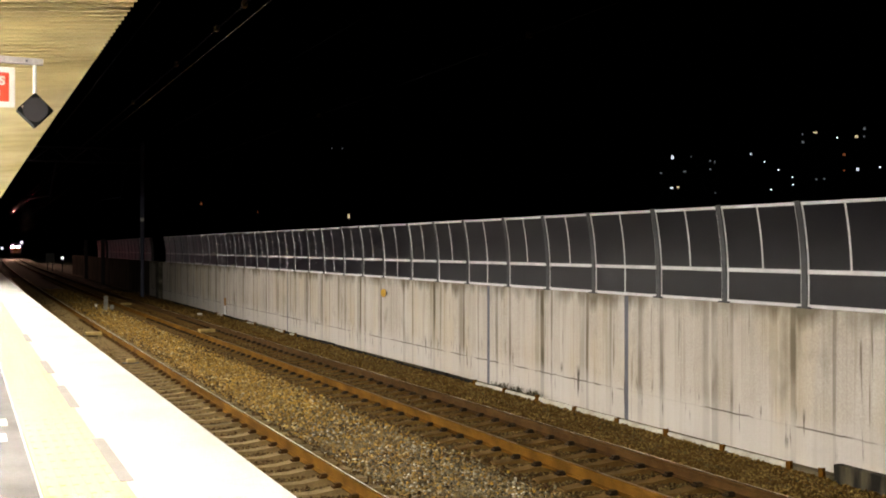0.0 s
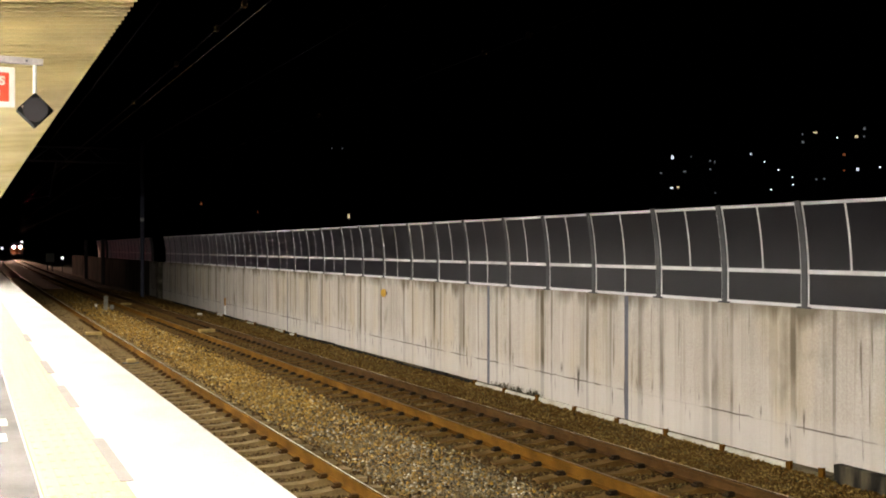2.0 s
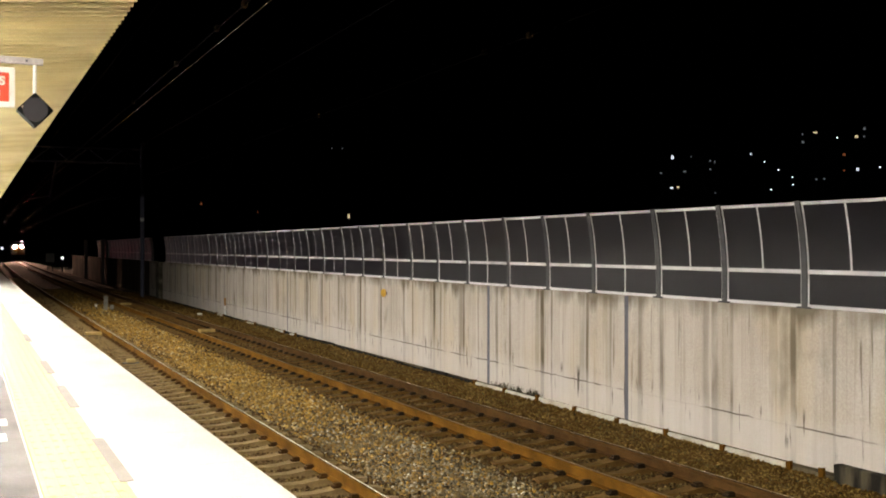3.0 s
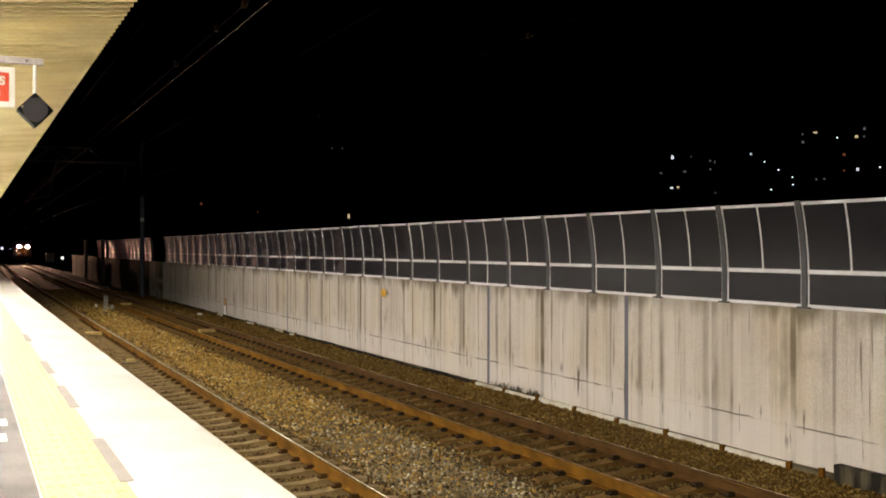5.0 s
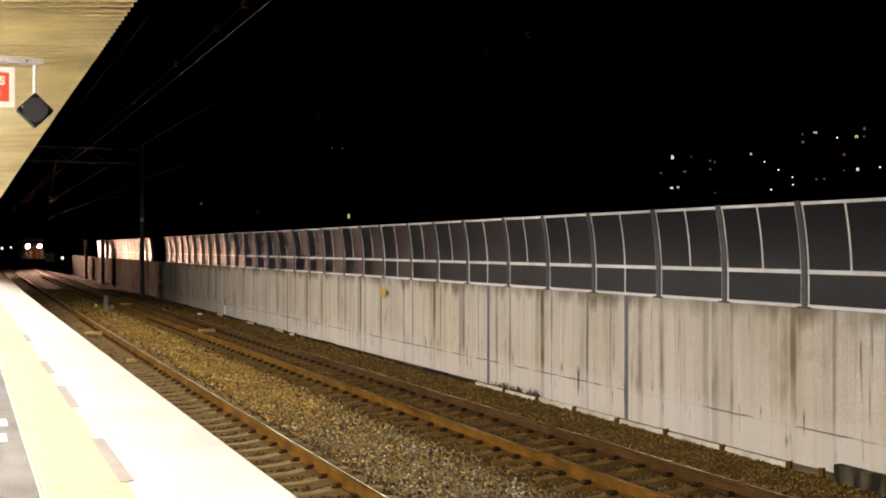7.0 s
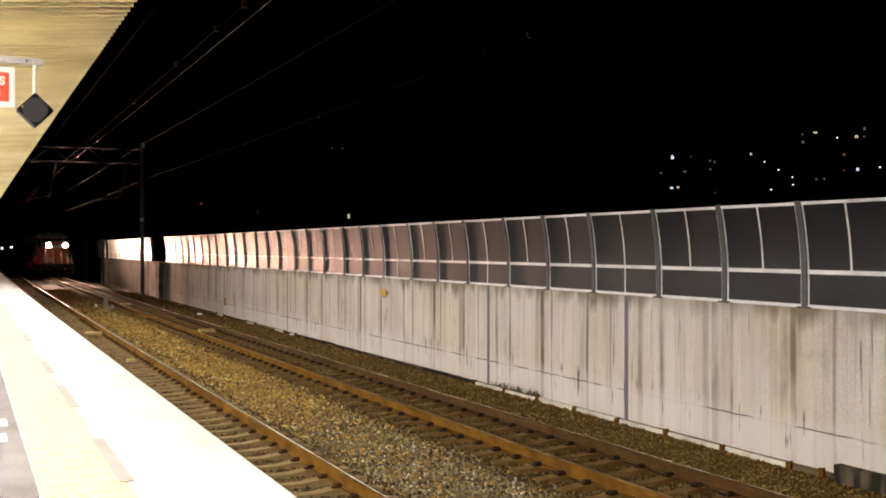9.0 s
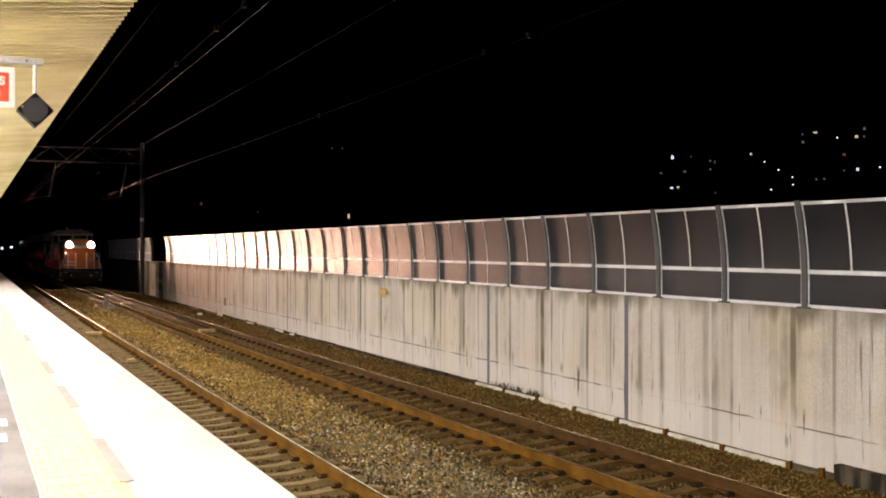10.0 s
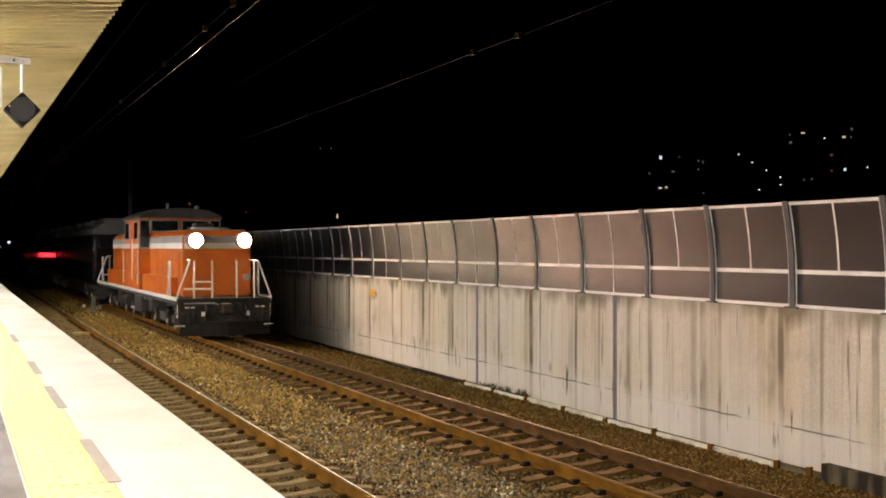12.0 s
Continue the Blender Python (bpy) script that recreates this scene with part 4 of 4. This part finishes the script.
        # handrails
        yf = F + 0.06 if d < 0 else R - 0.06
        yi = F + 0.75 if d < 0 else R - 0.75
        for s in (-1, 1):
            part("corner_rail", T([(s * 1.33, yf, 0.62), (s * 1.33, yf, 1.25), (s * 0.98, yf - 0 * d, 2.2), (s * 0.9, yi, 2.24)], 0.03, 7), "loco_white", L, "white handrail")
            part("side_rail", T([(s * 1.31, yi - d * 0.6, 1.17), (s * 1.31, yi - d * 0.6, 2.2), (s * 1.31, yi - d * 0.75, 2.2), (s * 1.31, yi - d * 0.75, 1.4), (s * 1.31, yi - d * 1.0, 1.2)], 0.03, 7), "loco_white", L, "white handrail")
            for x in (0.35, 0.86):
                part("front_post", T([(s * x, yf, 0.95), (s * x, yf, 2.22)], 0.028, 7), "loco_white", L, "white upright rail")
            for z in (1.42, 1.62):
                if s < 0:
                    part("ladder_rung", T([(-0.35, yf, z), (-0.9 if z > 1.5 else -1.15, yf, z)], 0.03, 6), "loco_white", L, "white rung")
            for z in (0.38, 0.72):
                part("step", B((min(s * 1.04, s * 1.39), yf - 0.14, z), (max(s * 1.04, s * 1.39), yf + 0.14, z + 0.03), 0.005), "loco_white" if z < 0.5 else "underframe", L)
            part("step_stringer", B((s * 1.20 - 0.17, yf + 0.15 if d < 0 else yf - 0.17, 0.36), (s * 1.20 + 0.17, yf + 0.17 if d < 0 else yf - 0.15, 1.0)), "underframe", L)
            part("brake_hose", T([(s * 0.55, yf + d * 0.08, 0.95), (s * 0.56, yf + d * 0.22, 0.8), (s * 0.6, yf + d * 0.2, 0.5), (s * 0.68, yf + d * 0.12, 0.62)], 0.03, 7), "underframe", L)
            part("hose_cock", B((s * 0.62 - 0.06, yf + d * 0.16 - 0.05, 0.66), (s * 0.62 + 0.06, yf + d * 0.16 + 0.05, 0.78), 0.02), "loco_white", L)
        for x in (-1.08, -0.92, 0.92, 1.08):
            part("air_hose", T([(x, yf + d * 0.06, 0.92), (x, yf + d * 0.16, 0.88), (x * 0.98, yf + d * 0.19, 0.66), (x * 0.96, yf + d * 0.15, 0.46)], 0.024, 7), "underframe", L)
            part("valve_handle", B((x - 0.05, yf + d * 0.13 - 0.02, 0.885), (x + 0.05, yf + d * 0.13 + 0.02, 0.925), 0.008), "loco_white", L)
        part("uncoupling_bar", T([(-1.15, yf + d * 0.09, 1.02), (-0.3, yf + d * 0.09, 1.02), (-0.22, yf + d * 0.2, 0.98)], 0.018, 7), "loco_grey", L)
        part("jumper_socket", B((0.3, min(yf, yf + d * 0.16), 0.84), (0.48, max(yf, yf + d * 0.16), 1.02), 0.03), "underframe", L)
        part("coupler", B((-0.16, min(e, e + d * 0.38), 0.72), (0.16, max(e, e + d * 0.38), 1.02), 0.05), "underframe", L)
        plough = bmesh.new()
        q = [plough.verts.new(p) for p in ((-1.25, e + d * 0.02, 0.5), (0, e + d * 0.35, 0.5), (1.25, e + d * 0.02, 0.5), (1.3, e + d * 0.1, 0.12), (0, e + d * 0.5, 0.12), (-1.3, e + d * 0.1, 0.12), (0, e - d * 0.15, 0.5), (0, e - d * 0.1, 0.12))]
        for fc in ((0, 1, 4, 5), (1, 2, 3, 4), (0, 5, 7, 6), (2, 6, 7, 3), (0, 6, 2, 1), (5, 4, 3, 7)):
            plough.faces.new([q[i] for i in fc])
        bmesh.ops.recalc_face_normals(plough, faces=list(plough.faces))
        part("snow_plough", plough, "soot", L)
        part("marker_lamp", T([(0.62, yf + d * 0.02, 1.75), (0.62, yf + d * 0.12, 1.75)], 0.10, 16), "loco_grey", L)
    # cab
    c0, c1, cw = -1.75, 1.75, 1.36
    part("cab_wall", B((-cw, c0, 1.17), (cw, c1, 3.62), 0.05), "orange", L)
    prof = [(-cw - 0.05, 3.60), (-cw - 0.02, 3.68), (-0.9, 3.88), (0, 3.95), (0.9, 3.88), (cw + 0.02, 3.68), (cw + 0.05, 3.60)]
    bm = bmesh.new()
    rings = [[bm.verts.new((x, y, z)) for x, z in prof] for y in (c0 - 0.2, c1 + 0.2)]
    for i in range(7):
        bm.faces.new((rings[0][i], rings[1][i], rings[1][(i + 1) % 7], rings[0][(i + 1) % 7]))
    bm.faces.new(rings[0]), bm.faces.new(rings[1][::-1])
    bmesh.ops.recalc_face_normals(bm, faces=list(bm.faces))
    part("cab_roof", bm, "cab_roof", L)
    for s in (-1, 1):
        part("white_band", B((s * (cw + 0.006) - 0.006, c0 + 0.06, 2.56), (s * (cw + 0.006) + 0.006, c1 - 0.06, 2.73)), "loco_white", L)
        for y, w in ((-1.1, 0.75), (0.95, 0.95)):
            f = part("side_window", B((s * (cw + 0.008) - 0.014, y - w / 2 - 0.05, 2.85), (s * (cw + 0.008) + 0.014, y + w / 2 + 0.05, 3.5), 0.01), "loco_grey", L)
            part("pane", B((s * (cw + 0.02) - 0.008, y - w / 2, 2.9), (s * (cw + 0.02) + 0.008, y + w / 2, 3.45)), "glass", f)
        door = part("cab_door", B((s * (cw + 0.004) - 0.012, -0.45, 1.25), (s * (cw + 0.004) + 0.012, 0.25, 3.5), 0.008), "orange", L)
        part("grab_rail", T([(s * (cw + 0.07), -0.55, 1.5), (s * (cw + 0.07), -0.55, 2.9)], 0.02, 6), "loco_white", door)
        for yy in (c0 - 0.01, c1 + 0.01):
            for x0, x1, z0 in ((0.08, 0.95, 3.16), (1.04, 1.33, 2.6)):
                f = part("end_window", B((min(s * x0, s * x1) - 0.04, yy - 0.012, z0 - 0.04), (max(s * x0, s * x1) + 0.04, yy + 0.012, 3.54), 0.006), "loco_grey", L)
                part("pane", B((min(s * x0, s * x1), yy - 0.02, z0), (max(s * x0, s * x1), yy + 0.02, 3.5)), "glass", f)
    for s in (-1, 1):
        part("rain_gutter", B((s * (cw + 0.03) - 0.02, c0 - 0.1, 3.56), (s * (cw + 0.03) + 0.02, c1 + 0.1, 3.595), 0.006), "loco_grey", L)
        for y in (c0 + 0.03, c1 - 0.03):
            part("corner_grip", T([(s * (cw + 0.05), y, 1.35), (s * (cw + 0.05), y, 2.5)], 0.018, 6), "loco_white", L, "white grab rail")
        part("sand_box", B((min(s * 0.75, s * 1.28), -3.9, 0.55), (max(s * 0.75, s * 1.28), -3.2, 0.97), 0.04), "underframe", L)
        part("battery_box", B((min(s * 0.7, s * 1.30), 3.2, 0.5), (max(s * 0.7, s * 1.30), 4.1, 0.97), 0.03), "underframe", L)
        for y in (-7.9, -3.2):
            part("brake_pipe", T([(s * 1.24, y, 0.93), (s * 1.24, y + 1.4, 0.90)], 0.03, 7), "beam_grey", L)
        part("foot_step", B((min(s * 1.08, s * 1.36), -0.4, 0.5), (max(s * 1.08, s * 1.36), 0.2, 0.54), 0.01), "loco_white", L)
    part("horn", T([(0.5, c0 - 0.15, 3.95), (0.5, c0 - 0.5, 3.95)], 0.05, 10), "loco_grey", L)
    part("whistle", T([(-0.4, c0 + 0.2, 3.93), (-0.4, c0 + 0.2, 4.1)], 0.05, 10), "loco_grey", L)
    # under the frame
    for s in (-1, 1):
        part("fuel_tank", B((min(s * 0.5, s * 1.33), -2.0, 0.42), (max(s * 0.5, s * 1.33), -0.4, 0.97), 0.05), "underframe", L)
        part("air_tank", T([(s * 1.15, 1.6, 0.66), (s * 1.15, 3.0, 0.66)], 0.2, 16), "underframe", L)
    wheels = []
    for y, ax in ((-5.6, (-1.1, 1.1)), (0.9, (-0.95, 0.95)), (5.6, (-1.1, 1.1))):
        for yy in bogie(L, y, ax, 0.43, ""):
            wheels.append(wheelset(L, yy, 0.43))
    return L, wheels


def ringed(x, y, z, ro, ri, y2, n=28):
    """A round barrel, open at y2, along y."""
    bm = bmesh.new()
    rows = []
    for r, yy in ((ri, y), (ro, y), (ro, y2), (ri, y2)):
        rows.append([bm.verts.new((x + r * math.cos(2 * math.pi * k / n), yy, z + r * math.sin(2 * math.pi * k / n))) for k in range(n)])
    for a, b in zip(rows, rows[1:] + rows[:1]):
        for k in range(n):
            bm.faces.new((a[k], a[(k + 1) % n], b[(k + 1) % n], b[k]))
    bmesh.ops.recalc_face_normals(bm, faces=list(bm.faces))
    return bm


def dome(x, y, z, r, d, n=24):
    bm = bmesh.new()
    rows = [[bm.verts.new((x + r * f * math.cos(2 * math.pi * k / n), y + d * b, z + r * f * math.sin(2 * math.pi * k / n))) for k in range(n)] for f, b in ((1, 0), (0.85, 0.025), (0.5, 0.045))]
    tip = bm.verts.new((x, y + d * 0.05, z))
    for a, b in zip(rows, rows[1:]):
        for k in range(n):
            bm.faces.new((a[k], a[(k + 1) % n], b[(k + 1) % n], b[k]))
    for k in range(n):
        bm.faces.new((rows[-1][k], rows[-1][(k + 1) % n], tip))
    bm.faces.new(rows[0][::-1])
    bmesh.ops.recalc_face_normals(bm, faces=list(bm.faces))
    return bm


def coach():
    C = thing("passenger_coach", "dark unlit passenger coach with a grey roof", "coach", group="coaches")
    W, F, R = 1.43, -9.75, 9.75
    part("body", B((-W, F, 1.0), (W, R, 3.2), 0.04), "coach_blue", C)
    prof = [(-W - 0.01, 3.18), (-W + 0.1, 3.45), (-0.9, 3.68), (0, 3.78), (0.9, 3.68), (W - 0.1, 3.45), (W + 0.01, 3.18)]
    bm = bmesh.new()
    rings = [[bm.verts.new((x, y, z)) for x, z in prof] for y in (F - 0.02, R + 0.02)]
    for i in range(7):
        bm.faces.new((rings[0][i], rings[1][i], rings[1][(i + 1) % 7], rings[0][(i + 1) % 7]))
    bm.faces.new(rings[0]), bm.faces.new(rings[1][::-1])
    bmesh.ops.recalc_face_normals(bm, faces=list(bm.faces))
    part("roof", bm, "coach_roof", C)
    for k in range(4):
        part("roof_unit", B((-0.7, -7.5 + 4.2 * k, 3.6), (0.7, -5.3 + 4.2 * k, 3.95), 0.06), "coach_roof", C)
    for s in (-1, 1):
        for k in range(9):
            y = -7.6 + 1.9 * k
            f = part("window", B((s * W - 0.012, y - 0.62, 1.95), (s * W + 0.012, y + 0.62, 2.75), 0.01), "soot", C)
            part("pane", B((s * W - 0.016, y - 0.56, 2.0), (s * W + 0.016, y + 0.56, 2.7)), "glass", f)
        for y in (-9.1, 9.1):
            part("side_door", B((s * W - 0.01, y - 0.4, 1.05), (s * W + 0.01, y + 0.4, 3.0), 0.008), "coach_blue", C)
    part("gangway", B((-0.5, F - 0.24, 1.1), (0.5, F, 3.1), 0.04), "underframe", C)
    part("underfloor_box", B((-1.25, -4.5, 0.4), (1.25, 4.5, 1.0), 0.05), "underframe", C)
    for y in (-6.9, 6.9):
        for yy in bogie(C, y, (-1.05, 1.05), 0.43, ""):
            wheelset(C, yy, 0.43)
    return C


ground()
canopy()
platform()
wall()
fence()
wall_foot()
weeds()
lamps()
hanging()
track(line_1, "rusty narrow-gauge track with concrete sleepers beside the platform", ("polished", "polished"), 4.1, ("rust", "rust"), "sleeper", "rust_dark")
track(line_2, "rusty narrow-gauge track with concrete sleepers beside the wall", ("worn_rust", "dull_steel"), 4.3, ("rust", "rust_dark"), "brown_sleeper", "clip")
for x, y, w, d in ((7.1, 56.0, 0.5, 0.4), (7.28, 36.9, 0.5, 0.4), (3.75, 37.1, 0.5, 0.4), (3.69, 27.8, 0.2, 0.16)):
    beacon(x, y, w, d)
ballast()
red_board()
portal(71.0)
wires()
trackside()
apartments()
loco, loco_wheels = locomotive()
coaches = [coach()]
coaches += [copy_thing(coaches[0], pose(0, 0, 0)) for _ in range(2)]


def motions():
    for ob, back in [(loco, 0.0)] + [(c, 20.8 + 20.0 * i) for i, c in enumerate(coaches)]:
        rows = []
        for i in range(25):
            y = BEGIN - SPEED * i * 0.5 + back
            rows.append((i * 0.5, along(line_2(y), y, 0.004)))
        walk(ob, rows)


motions()
